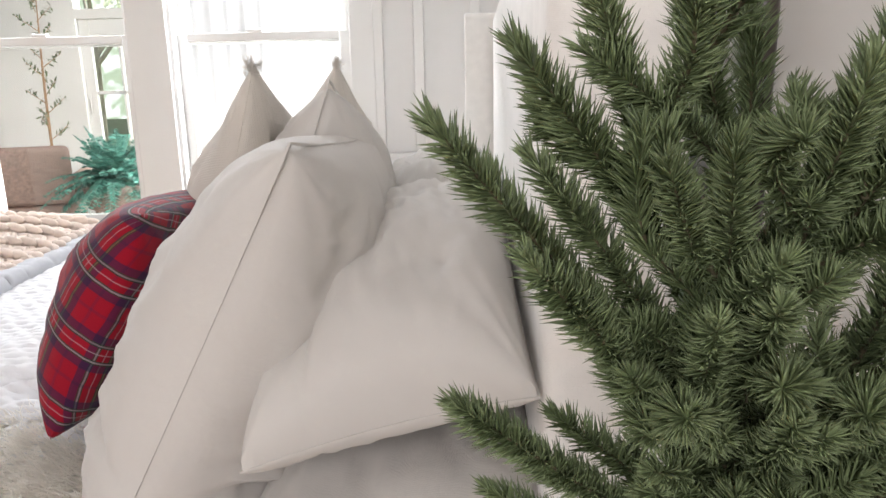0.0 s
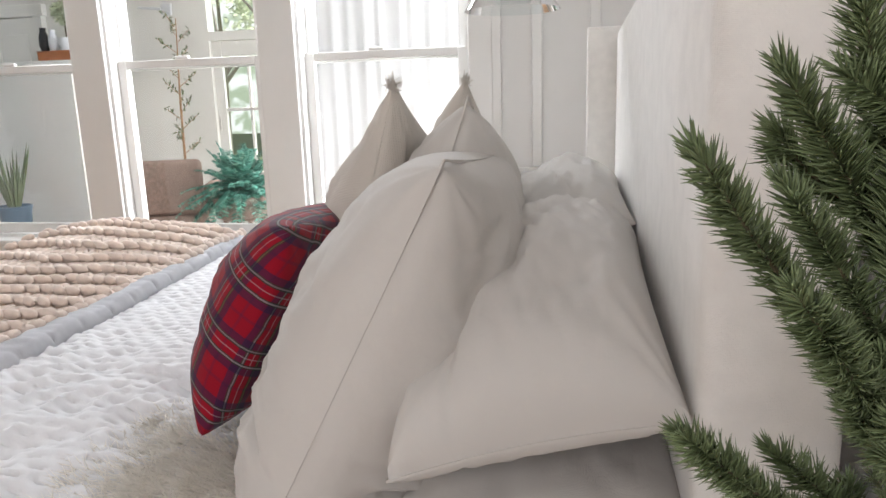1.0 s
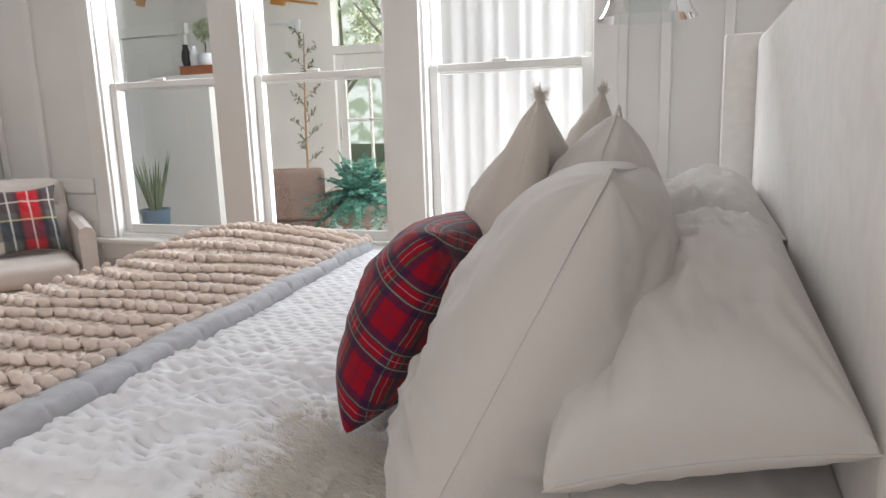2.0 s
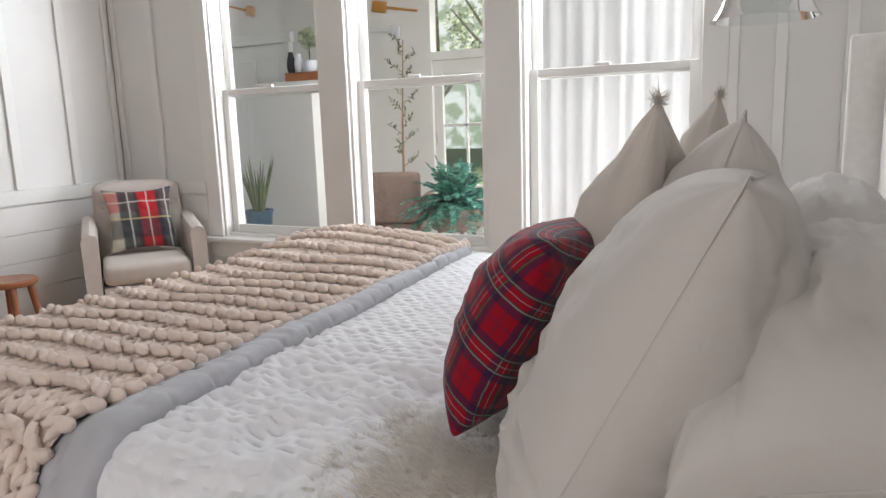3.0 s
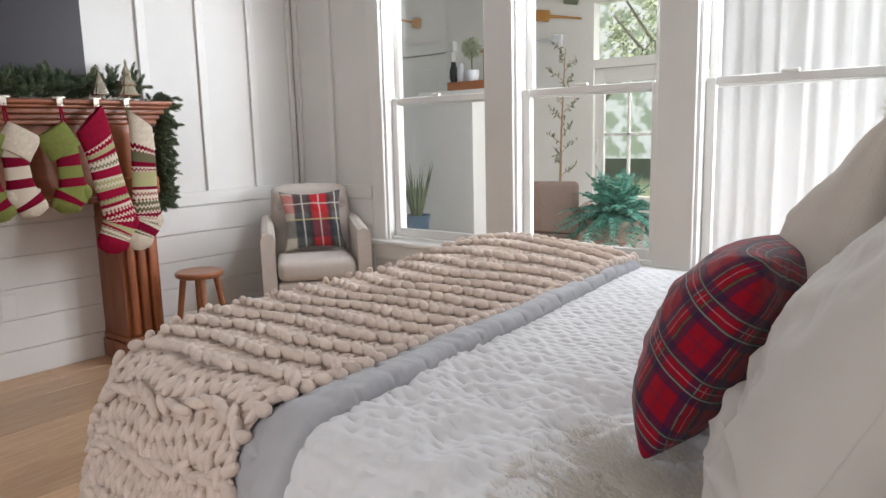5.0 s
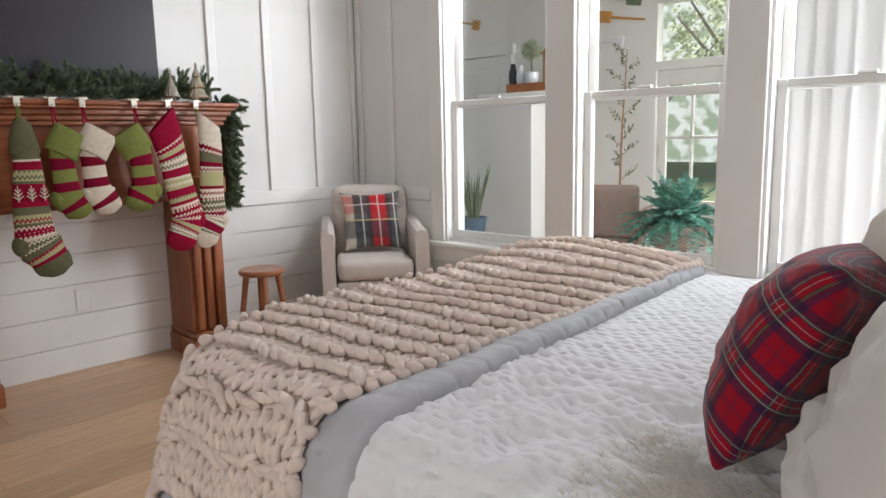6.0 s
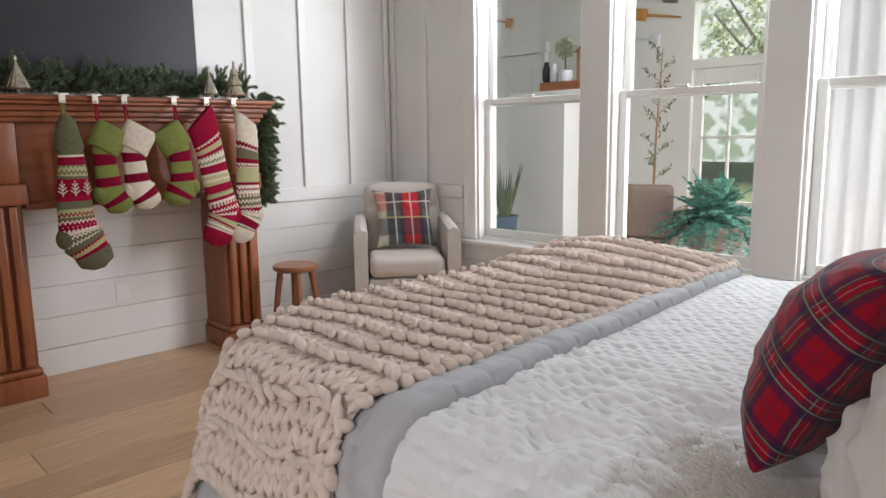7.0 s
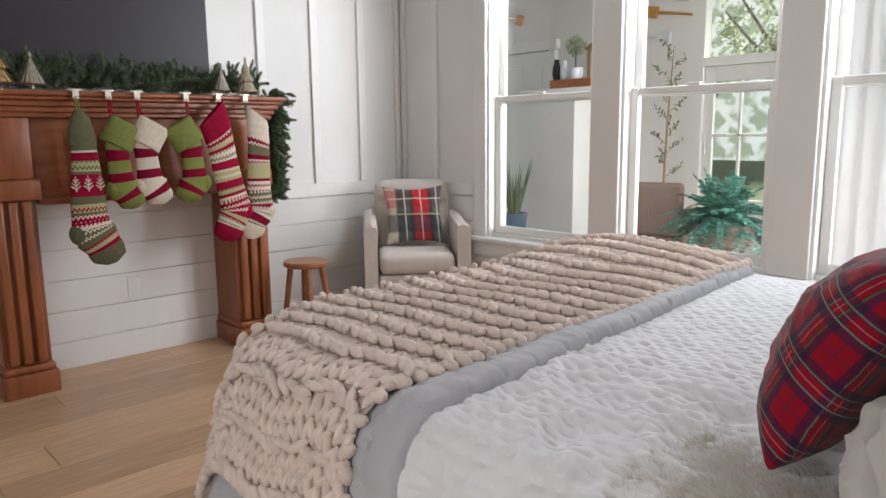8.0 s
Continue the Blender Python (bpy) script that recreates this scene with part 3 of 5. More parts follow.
def pillow(name, label, corners, front, back, material, seam=None, turn=0.0, **k):
    bm = pillow_mesh(*corners, front, back, **k)
    if turn:        # the cloth was cut at a slant to its weave
        uvl = bm.loops.layers.uv["cloth"]
        ca, sa = math.cos(radians(turn)), math.sin(radians(turn))
        for f in bm.faces:
            for loop in f.loops:
                u, v = loop[uvl].uv
                loop[uvl].uv = (u * ca - v * sa, u * sa + v * ca)
    ob = tagged(part(name, bm, material), label, "pillow")
    if seam:
        edge_welt(corners, 0.0018, seam, ob, k.get("pinch", 0.05))
    return ob


SHAM = "cream cotton sleeping pillow lying against the headboard"
pillow("sleeping_pillow", SHAM, ((-0.02, 0.84, 0.74), (0.285, 0.81, 0.765), (-0.02, 1.56, 0.74)), 0.05, 0.055, COTTON, COTTON, seed=2.0)
pillow("sleeping_pillow", SHAM, ((-0.02, 1.62, 0.74), (0.27, 1.62, 0.775), (-0.02, 2.32, 0.74)), 0.05, 0.055, COTTON, COTTON, seed=5.0)
pillow("sleeping_pillow", SHAM, ((-0.002, 0.855, 0.826), (0.272, 0.875, 0.892), (0.0, 1.58, 0.85)), 0.150, 0.045, COTTON, COTTON, seed=8.0, crease=0.012, gather=0.008, wrinkle=0.010, n=84, power=0.36)
pillow("sleeping_pillow", SHAM, ((0.0, 1.60, 0.86), (0.272, 1.60, 0.94), (0.0, 2.36, 0.86)), 0.12, 0.05, COTTON, COTTON, seed=11.0, crease=0.011, wrinkle=0.005, n=60)
EURO = "square cream cotton pillow standing against the sleeping pillows"
pillow("square_pillow", EURO, ((-0.165, 0.85, 0.69), (0.052, 0.905, 1.122), (-0.165, 1.36, 0.66)), 0.122, 0.125, COTTON, COTTON, seed=1.0, wrinkle=0.010, n=110, crease=0.009, power=0.45, slump=0.0, folds=0.05, soft=0.03, pinch=0.03, gather=0.016)
pillow("square_pillow", EURO, ((-0.14, 1.19, 0.70), (0.022, 1.24, 1.178), (-0.16, 1.72, 0.60)), 0.12, 0.13, COTTON, COTTON, seed=4.0, wrinkle=0.005, n=84, power=0.48, slump=0.1, soft=0.04, pinch=0.03, crease=0.008, gather=0.006)
LIN = "taupe linen pillow with frayed corner standing in the row"


def frayed(ob, p, d, seed):
    """Loose threads at the top corner of a linen pillow."""
    r = random.Random(seed)
    soup = Soup()
    for _ in range(60):
        v = (Vector(d) + 0.7 * Vector((r.gauss(0, 1), r.gauss(0, 1), r.gauss(0, 1)))).normalized()
        soup.needle(Vector(p) + Vector((r.gauss(0, 0.004), r.gauss(0, 0.004), r.gauss(0, 0.004) - 0.006)), v, r.uniform(0.010, 0.022), 0.0008)
    soup.part("frayed_corner", TAUPE, ob, "", "stuff")


lp = pillow("linen_pillow", LIN, ((-0.24, 1.27, 0.71), (-0.095, 1.29, 1.200), (-0.24, 1.72, 0.56)), 0.13, 0.07, TAUPE, TAUPE, wrinkle=0.006, n=70, seed=6.0, power=0.5, slump=0.25)
frayed(lp, (-0.095, 1.29, 1.200), (0, -0.3, 1), 5)
lp = pillow("linen_pillow", LIN, ((-0.21, 1.76, 0.71), (-0.068, 1.78, 1.215), (-0.21, 2.22, 0.56)), 0.13, 0.07, TAUPE, TAUPE, wrinkle=0.006, n=70, seed=9.0, power=0.5, slump=0.25)
frayed(lp, (-0.068, 1.78, 1.215), (0, -0.3, 1), 8)
pillow("plaid_pillow", "red tartan pillow leaning on the cream pillows", ((-0.325, 1.07, 0.742), (-0.20, 1.12, 1.020), (-0.335, 1.47, 0.72)), 0.115, 0.05, RED_PLAID, None, wrap=True, turn=-10, seed=3.0, power=0.42, slump=0.05, crease=0.005, pinch=0.03, wrinkle=0.003, n=60)
# ---- knitted blanket over the foot of the bed ----
def knit_blanket():
    s0, s1, w = -0.185, 1.74, 0.66

    def place(u, s, up):
        """u: across the blanket from its edge nearest the pillows (0) to the foot (1)."""
        lead = -0.962 - 0.015 * s + 0.012 * wob(s * 3, 1.1, 0) + 0.05 * math.exp(-((s + 0.22) / 0.12) ** 2)
        k = min(1, max(0, (s + 0.10) / 0.50))
        end = XF + 0.23 * (1 - k * k * (3 - 2 * k)) - 0.03 - 0.05 * max(0, s - 0.5)
        x = lead + u * (end - lead)
        hump = 0.070 * math.exp(-((s - 1.45) / 0.26) ** 2) * math.sin(math.pi * min(1, max(0, u * 0.9 + 0.1)))
        sway = 0.022 * math.sin(u * 5.0 + s * 2.3) + 0.016 * math.sin(u * 11 + s * 5)
        return foot(over(x, s + sway, 0.037 + up + hump))

    b = empty("knit_blanket", "chunky cream hand-knitted blanket laid across the foot of the bed", "blanket", pose(-1.3, 1.7, ZB))
    bm = bmesh.new()
    grid_mesh(bm, 30, 80, lambda u, v: place(u, s0 + v * (s1 - s0), -0.005))
    o = part("knit_ground", bm, YARN, b)
    o.matrix_parent_inverse = b.matrix_world.inverted()
    pitch = 0.097
    rows = int((s1 - s0) / pitch)
    rnd = random.Random(12)
    soup = Soup()
    n = 19

    def stitch(u, s, up, la, wd, ht, turn):
        p = place(u, s, up)
        ex, ey = (place(u + 0.01, s, up) - p).normalized(), (place(u, s + 0.01, up) - p).normalized()
        ez = ex.cross(ey).normalized()
        ey = ez.cross(ex)
        m = Matrix((ex, ey, ez)).transposed().to_4x4()
        m.translation = p
        soup.blob(m @ Matrix.Rotation(turn, 4, 'Z') @ Matrix.Diagonal((la, wd, ht, 1)))

    for r in range(rows + 1):
        for i in range(n):
            u = (i + 0.5) / n + rnd.uniform(-0.005, 0.005)
            s = s0 + r * pitch + rnd.uniform(-0.003, 0.003)
            hang = s < 0.02       # the ridges flatten where the blanket hangs
            k = rnd.uniform(0.9, 1.12)
            stitch(u, s + 0.003 * math.sin(i * 1.9), 0.006 if hang else 0.0145, 0.0335 * k, 0.0108, 0.0125, 0.36 + rnd.uniform(-0.12, 0.12))
            for ds, lift in ((0.033, 0.001), (0.064, -0.001)):      # two rows of knitted Vs between the ridges
                for du, tilt in ((-0.0125, 1.08), (0.0125, 2.06)):
                    stitch(u + du + rnd.uniform(-0.002, 0.002), s + ds, lift, 0.0285 * k, 0.0092, 0.0105, tilt + rnd.uniform(-0.12, 0.12))
    for end in (0.0, 1.0):
        k = int((s1 - s0) / 0.036)
        for i in range(k):
            stitch(end, s0 + (i + 0.5) * 0.036, 0.002, 0.013, 0.023, 0.015, 0.5 + rnd.uniform(-0.3, 0.3))
    for i in range(n):
        for e in (s0 - 0.01, s1 + 0.01):
            stitch((i + 0.5) / n, e, 0.006, 0.020, 0.012, 0.012, 0.3)
    soup.part("knit_stitches", YARN, b, "", "stuff")
    return b


knit_blanket()


# ---- fur throw under the pillows ----
def fur_throw():
    t = empty("fur_throw", "long-haired cream faux fur throw bunched on the coverlet", "throw", pose(-0.3, 1.0, ZB))
    inv = t.matrix_world.inverted()

    def place(u, v):
        x = -0.08 - 0.40 * u + 0.03 * wob(v * 3, u * 2, 0)
        s = -0.22 + 0.60 * v - 0.05 * u + 0.04 * wob(u * 3, v * 3, 5)
        up = 0.012 + 0.040 * (max(0, math.sin(math.pi * min(1, u + 0.15)) * math.sin(math.pi * min(1, v + 0.12)))) ** 0.6 + 0.012 * wob(u * 5, v * 5, 9)
        return over(x, s, up)

    bm = bmesh.new()
    grid_mesh(bm, 24, 24, place)
    o = part("pelt", bm, PELT, t)
    o.matrix_parent_inverse = inv
    rnd = random.Random(3)
    soup = Soup()
    for _ in range(10000):
        p = place(rnd.random(), rnd.random())
        n = Vector((0.5 * rnd.gauss(0, 1) - 0.5, 0.5 * rnd.gauss(0, 1) - 0.5, 0.5)).normalized()
        soup.needle(p, n, rnd.uniform(0.018, 0.042), 0.0009)
    soup.part("fur_pile", FUR, t, "", "stuff")
    return t


fur_throw()


# ---- conifer sprays ----
def needle(bm, p, d, ln, r):
    side = d.orthogonal().normalized()
    other = d.cross(side)
    tri = [bm.verts.new(p + r * (math.cos(a) * side + math.sin(a) * other)) for a in (0.3, 2.4, 4.5)]
    mid = [bm.verts.new(p + d * ln * 0.6 + 0.9 * r * (math.cos(a) * side + math.sin(a) * other)) for a in (0.3, 2.4, 4.5)]
    tip = bm.verts.new(p + d * ln)
    for k in range(3):
        bm.faces.new((tri[k], tri[(k + 1) % 3], mid[(k + 1) % 3], mid[k]))
        bm.faces.new((mid[k], mid[(k + 1) % 3], tip))


def spray(nd, stem, base, tip, rnd, density=2600, ln=0.013, r=0.0005, bend=0.010, thick=0.0016, lean=(0.7, 1.3)):
    """One twig from base to tip, thick with needles that lean towards its end."""
    base, tip = Vector(base), Vector(tip)
    d = tip - base
    length = d.length
    d.normalize()
    side = d.orthogonal().normalized()
    sag = Vector((rnd.uniform(-1, 1), rnd.uniform(-1, 1), rnd.uniform(-0.6, 1))) * bend

    def at(t):
        return base + d * length * t + sag * math.sin(math.pi * t)

    for k in range(4):
        stem.stick(at(k / 4), at((k + 1) / 4), thick * (1 - 0.18 * k), thick * (0.82 - 0.18 * k))
    for _ in range(int(density * length)):
        t = rnd.random() ** 0.85
        q = Matrix.Rotation(rnd.uniform(0, 2 * math.pi), 3, d) @ side
        f = rnd.uniform(*lean) if t < 0.95 else 2.2
        v = (q + d * f + Vector((0, 0, 0.12))).normalized()
        nd.needle(at(t), v, ln * rnd.uniform(0.75, 1.1) * (1 - 0.35 * max(0, t - 0.8) / 0.2), r)


def spray_branch(nd, stem, base, tip, rnd, twigs=5, spread=0.45, **k):
    spray(nd, stem, base, tip, rnd, **k)
    base, tip = Vector(base), Vector(tip)
    d = tip - base
    for i in range(twigs):
        t = 0.12 + 0.5 * i / max(1, twigs - 1)
        side = d.normalized().orthogonal()
        a = i * 2.4 + rnd.uniform(-0.4, 0.4)
        v = (Matrix.Rotation(a, 3, d.normalized()) @ side) * spread + d.normalized()
        start = base + d * t
        spray(nd, stem, start, start + v.normalized() * d.length * rnd.uniform(0.38, 0.5) * (1.15 - 0.6 * t), rnd, **k)


def slim_tree():
    """The slim artificial fir that stands beside the headboard."""
    t = empty("fir_tree", "slim green artificial fir tree standing beside the headboard", "tree", pose(0.338, 0.60, 0))
    inv = t.matrix_world.inverted()
    bm = rod(bmesh.new(), (0.338, 0.60, 0.02), (0.338, 0.60, 1.55), 0.009, 0.006, 10)
    o = part("trunk", bm, DARKWOOD, t, "dark metal pole")
    o.matrix_parent_inverse = inv
    o = part("tree_stand", lathe(bmesh.new(), ((0.10, 0.0), (0.105, 0.03), (0.04, 0.06), (0.02, 0.10)), 20, Matrix.Translation((0.338, 0.60, 0))), BLACK, t)
    o.matrix_parent_inverse = inv
    rnd = random.Random(21)
    reach = [  # base height on the trunk, tip of the branch, side twigs
        (1.0, (0.204, 0.474, 1.162), 0),
        (1.04, (0.228, 0.486, 1.182), 0),
        (0.98, (0.23, 0.47, 1.125), 0),
        (0.93, (0.208, 0.507, 1.064), 0),
        (0.93, (0.247, 0.546, 1.04), 0),
        (0.9, (0.22, 0.52, 1.022), 0),
        (1.0, (0.233, 0.5, 1.15), 0),
        (0.97, (0.246, 0.49, 1.11), 0),
        (0.92, (0.232, 0.53, 1.03), 1),
        (1.06, (0.25, 0.5, 1.205), 3),
        (1.08, (0.266, 0.49, 1.225), 3),
        (1.0, (0.268, 0.475, 1.15), 4),
        (0.98, (0.286, 0.475, 1.155), 4),
        (1.02, (0.32, 0.475, 1.175), 5),
        (0.95, (0.285, 0.475, 1.105), 5),
        (0.93, (0.31, 0.475, 1.075), 5),
        (0.97, (0.262, 0.48, 1.085), 4),
        (0.94, (0.345, 0.475, 1.095), 5),
        (1.04, (0.345, 0.47, 1.18), 4),
        (1.06, (0.372, 0.5, 1.2), 4),
        (0.89, (0.26, 0.48, 1.0), 5),
        (0.88, (0.32, 0.475, 1.015), 5),
        (0.99, (0.3, 0.47, 1.11), 4),
        (0.92, (0.375, 0.475, 1.075), 5),
        (1.0, (0.38, 0.47, 1.12), 5),
        (0.9, (0.29, 0.47, 1.03), 5),
        (0.83, (0.25, 0.51, 0.94), 5),
        (0.8, (0.29, 0.46, 0.91), 5),
    ]
    for z, tip, side_twigs in reach:
        nd, st = Soup(), Soup()
        base = Vector((0.338, 0.60, z))
        spray_branch(nd, st, base.lerp(Vector(tip), 0.12), tip, rnd, twigs=side_twigs, density=5600, ln=0.0160, r=0.00050, lean=(0.8, 1.5), spread=0.34)
        o = st.part("branch", TWIG, t)
        nd.part("needles", PINE, o, "", "stuff")
    z = 0.35
    while z < 1.5:      # the rest of the tree, below and above the row of long tips
        for a in range(4):
            an = a * 1.571 + z * 7
            dx, dy = math.cos(an), math.sin(an)
            ln = min(0.16 * (1.7 - z) / 0.8, 0.17)
            if z > 0.84 and (dy < 0.35 or dx < 0 or z > 1.15):
                continue
            tip = Vector((min(0.36 + dx * ln, 0.44), min(0.60 + dy * ln, 0.84), z + 0.10))
            nd, st = Soup(), Soup()
            spray_branch(nd, st, (0.338, 0.60, z), tip, rnd, twigs=3, density=1200, ln=0.014, r=0.0007)
            o = st.part("branch", TWIG, t)
            nd.part("needles", PINE, o, "", "stuff")
        z += 0.09
    return t


slim_tree()


# ---- fireplace surround ----
def along(e, objs):
    for o in objs:
        o.parent = e
        o.matrix_parent_inverse = e.matrix_world.inverted()


MX = XW + 0.002


def mantelpiece():
    e = empty("mantelpiece", "reddish cherry wood fireplace surround with moulded shelf and pilasters", "mantelpiece", pose(-3.7, 1.5, 0))
    obs = []
    y0, y1 = 0.72, 2.21
    # stepped crown under the shelf
    steps = ((1.385, 1.362, 0.375, 0.065), (1.362, 1.345, 0.36, 0.052), (1.345, 1.318, 0.335, 0.035), (1.318, 1.292, 0.312, 0.02), (1.292, 1.268, 0.298, 0.01))
    for i, (zt, zb, out, side) in enumerate(steps):
        nm = "shelf" if i == 0 else "crown_moulding"
        obs.append(part(nm, boxed(MX, XW + out, y0 - side, y1 + side, zb + 0.0005, zt, 0.006 if i else 0.008, 3), CHERRY_H))
    obs.append(part("frieze", boxed(MX, XW + 0.255, y0 + 0.002, y1 - 0.002, 0.905, 1.268), CHERRY_H, smooth=False))
    obs.append(part("lower_moulding", boxed(MX, XW + 0.272, 1.025, 1.945, 0.872, 0.904, 0.008, 3), CHERRY_H))
    for a, b in ((0.80, 1.02), (1.955, 2.185)):
        pil = part("pilaster", boxed(MX, XW + 0.275, a + 0.012, b - 0.012, 0.14, 0.90, 0.004, 2), CHERRY)
        obs.append(pil)
        for k in range(3):     # raised reeds on the front
            w = (b - a - 0.05) / 3
            yy = a + 0.025 + k * w
            obs.append(part("reed", boxed(XW + 0.2755, XW + 0.300, yy + 0.008, yy + w - 0.008, 0.145, 0.898, 0.010, 3), CHERRY))
        obs.append(part("plinth", boxed(MX, XW + 0.325, a - 0.006, b + 0.006, 0.0, 0.105, 0.006, 2), CHERRY))
        obs.append(part("plinth_moulding", boxed(MX, XW + 0.312, a + 0.003, b - 0.003, 0.1055, 0.14, 0.012, 3), CHERRY))
        obs.append(part("capital", boxed(MX, XW + 0.322, a - 0.01, b + 0.01, 0.9005, 0.995, 0.012, 3), CHERRY))
        obs.append(part("upper_pilaster", boxed(MX, XW + 0.292, a + 0.012, b - 0.012, 0.996, 1.267, 0.006, 2), CHERRY))
    along(e, obs)
    return e


mantelpiece()

# television above the shelf
tv = empty("television", "black flat-screen television hung above the mantelpiece", "television", pose(XW, 1.2, 1.5))
along(tv, [part("bezel", boxed(XW + 0.02, XW + 0.058, 0.42, 1.985, 1.50, 2.38, 0.006, 2), BLACK),
           part("screen", boxed(XW + 0.0585, XW + 0.0605, 0.428, 1.977, 1.512, 2.372), SCREEN, smooth=False),
           part("wall_bracket", boxed(XW, XW + 0.0195, 1.0, 1.4, 1.75, 2.1), BLACK)])

# garland along the shelf and down its end
gar = empty("garland", "dark green fir garland draped along the mantel shelf", "garland", pose(-3.72, 1.5, 1.386))
rnd = random.Random(7)
nd, st = Soup(), Soup()
for k in range(330):
    yy = 0.58 + 1.62 * k / 330 + rnd.uniform(-0.03, 0.03)
    b0 = Vector((-3.73 + rnd.uniform(-0.035, 0.035), yy, 1.405 + rnd.uniform(0, 0.06)))
    v = Vector((rnd.uniform(-0.35, 0.6), rnd.uniform(-0.8, 0.8), rnd.uniform(0.0, 1.1))).normalized()
    tip = b0 + v * rnd.uniform(0.08, 0.14)
    tip.x, tip.y, tip.z = max(tip.x, XW + 0.085), min(tip.y, 2.23), max(tip.z, 1.405)
    spray(nd, st, b0, tip, rnd, density=1000, ln=0.023, r=0.0017, thick=0.0015)
for k in range(210):
    t = k / 210
    b0 = Vector((-3.72 + rnd.uniform(-0.025, 0.025), 2.300 - 0.02 * t, 1.43 - 0.60 * t))
    v = Vector((rnd.uniform(-0.6, 0.9), rnd.uniform(-0.2, 1.2), rnd.uniform(-1.0, 0.3))).normalized()
    tip = b0 + v * rnd.uniform(0.08, 0.15) * (1 - 0.3 * t)
    tip.x, tip.y = max(tip.x, XW + 0.03), max(tip.y, 2.28)
    spray(nd, st, b0, tip, rnd, density=1000, ln=0.024, r=0.0017, thick=0.0015)
st.part("stems", TWIG, gar, "", "stuff")
nd.part("needles", GARL, gar, "", "stuff")

# mercury glass trees on the shelf
SILVER = mat("mercury_glass", (0.62, 0.585, 0.51), 0.22, metal=0.85, color2=(0.36, 0.33, 0.27), scale=45, bump=0.3, bscale=90)
GOLD = mat("gold_mercury_glass", (0.70, 0.52, 0.27), 0.24, metal=0.85, color2=(0.42, 0.29, 0.13), scale=45, bump=0.3, bscale=90)


PALEGOLD = mat("pale_gold_mercury_glass", (0.74, 0.68, 0.54), 0.24, metal=0.8, color2=(0.5, 0.45, 0.34), scale=45, bump=0.3, bscale=90)


def glass_tree(x, y, h, r, material, tiers, label):
    e = empty("glass_tree", label, "ornament", pose(x, y, 1.386), "mercury glass trees")
    foot_b = lathe(bmesh.new(), ((r * 0.45, 0), (r * 0.47, 0.006), (r * 0.2, 0.014), (r * 0.18, 0.026)), 24)
    part("base", foot_b, material, e)
    prof = []
    for k in range(tiers):
        t0, t1 = k / tiers, (k + 1) / tiers
        ra, rb = r * (1 - t0 * 0.9), r * (1 - t1 * 0.9) * (0.72 if tiers > 1 else 0.2)
        za, zb = 0.026 + (h - 0.05) * t0, 0.026 + (h - 0.05) * t1
        prof += [(ra * 0.9, za), (ra, za + 0.006), ((ra + rb) / 2 * 0.96, (za + zb) / 2), (rb, zb)]
    part("body", lathe(bmesh.new(), prof, 48, flute=0.045, lobes=16), material, e)
    part("finial", lathe(bmesh.new(), ((0.004, h - 0.028), (0.008, h - 0.018), (0.006, h - 0.01), (0.0012, h)), 12), material, e)
    return e


glass_tree(-3.60, 1.945, 0.175, 0.042, SILVER, 1, "small silver mercury glass cone tree on the mantel")
glass_tree(-3.60, 2.090, 0.215, 0.058, PALEGOLD, 3, "pale gold tiered mercury glass tree on the mantel")
glass_tree(-3.60, 1.045, 0.175, 0.052, SILVER, 1, "silver mercury glass cone tree on the mantel")
glass_tree(-3.60, 0.905, 0.24, 0.068, GOLD, 3, "tall gold tiered mercury glass tree on the mantel")

# ---- stockings ----
RED, DRED, GREEN, OLIVE, CREAM, LIME = (0.25, 0.006, 0.030), (0.17, 0.004, 0.022), (0.18, 0.20, 0.055), (0.12, 0.115, 0.065), (0.60, 0.52, 0.42), (0.36, 0.34, 0.18)


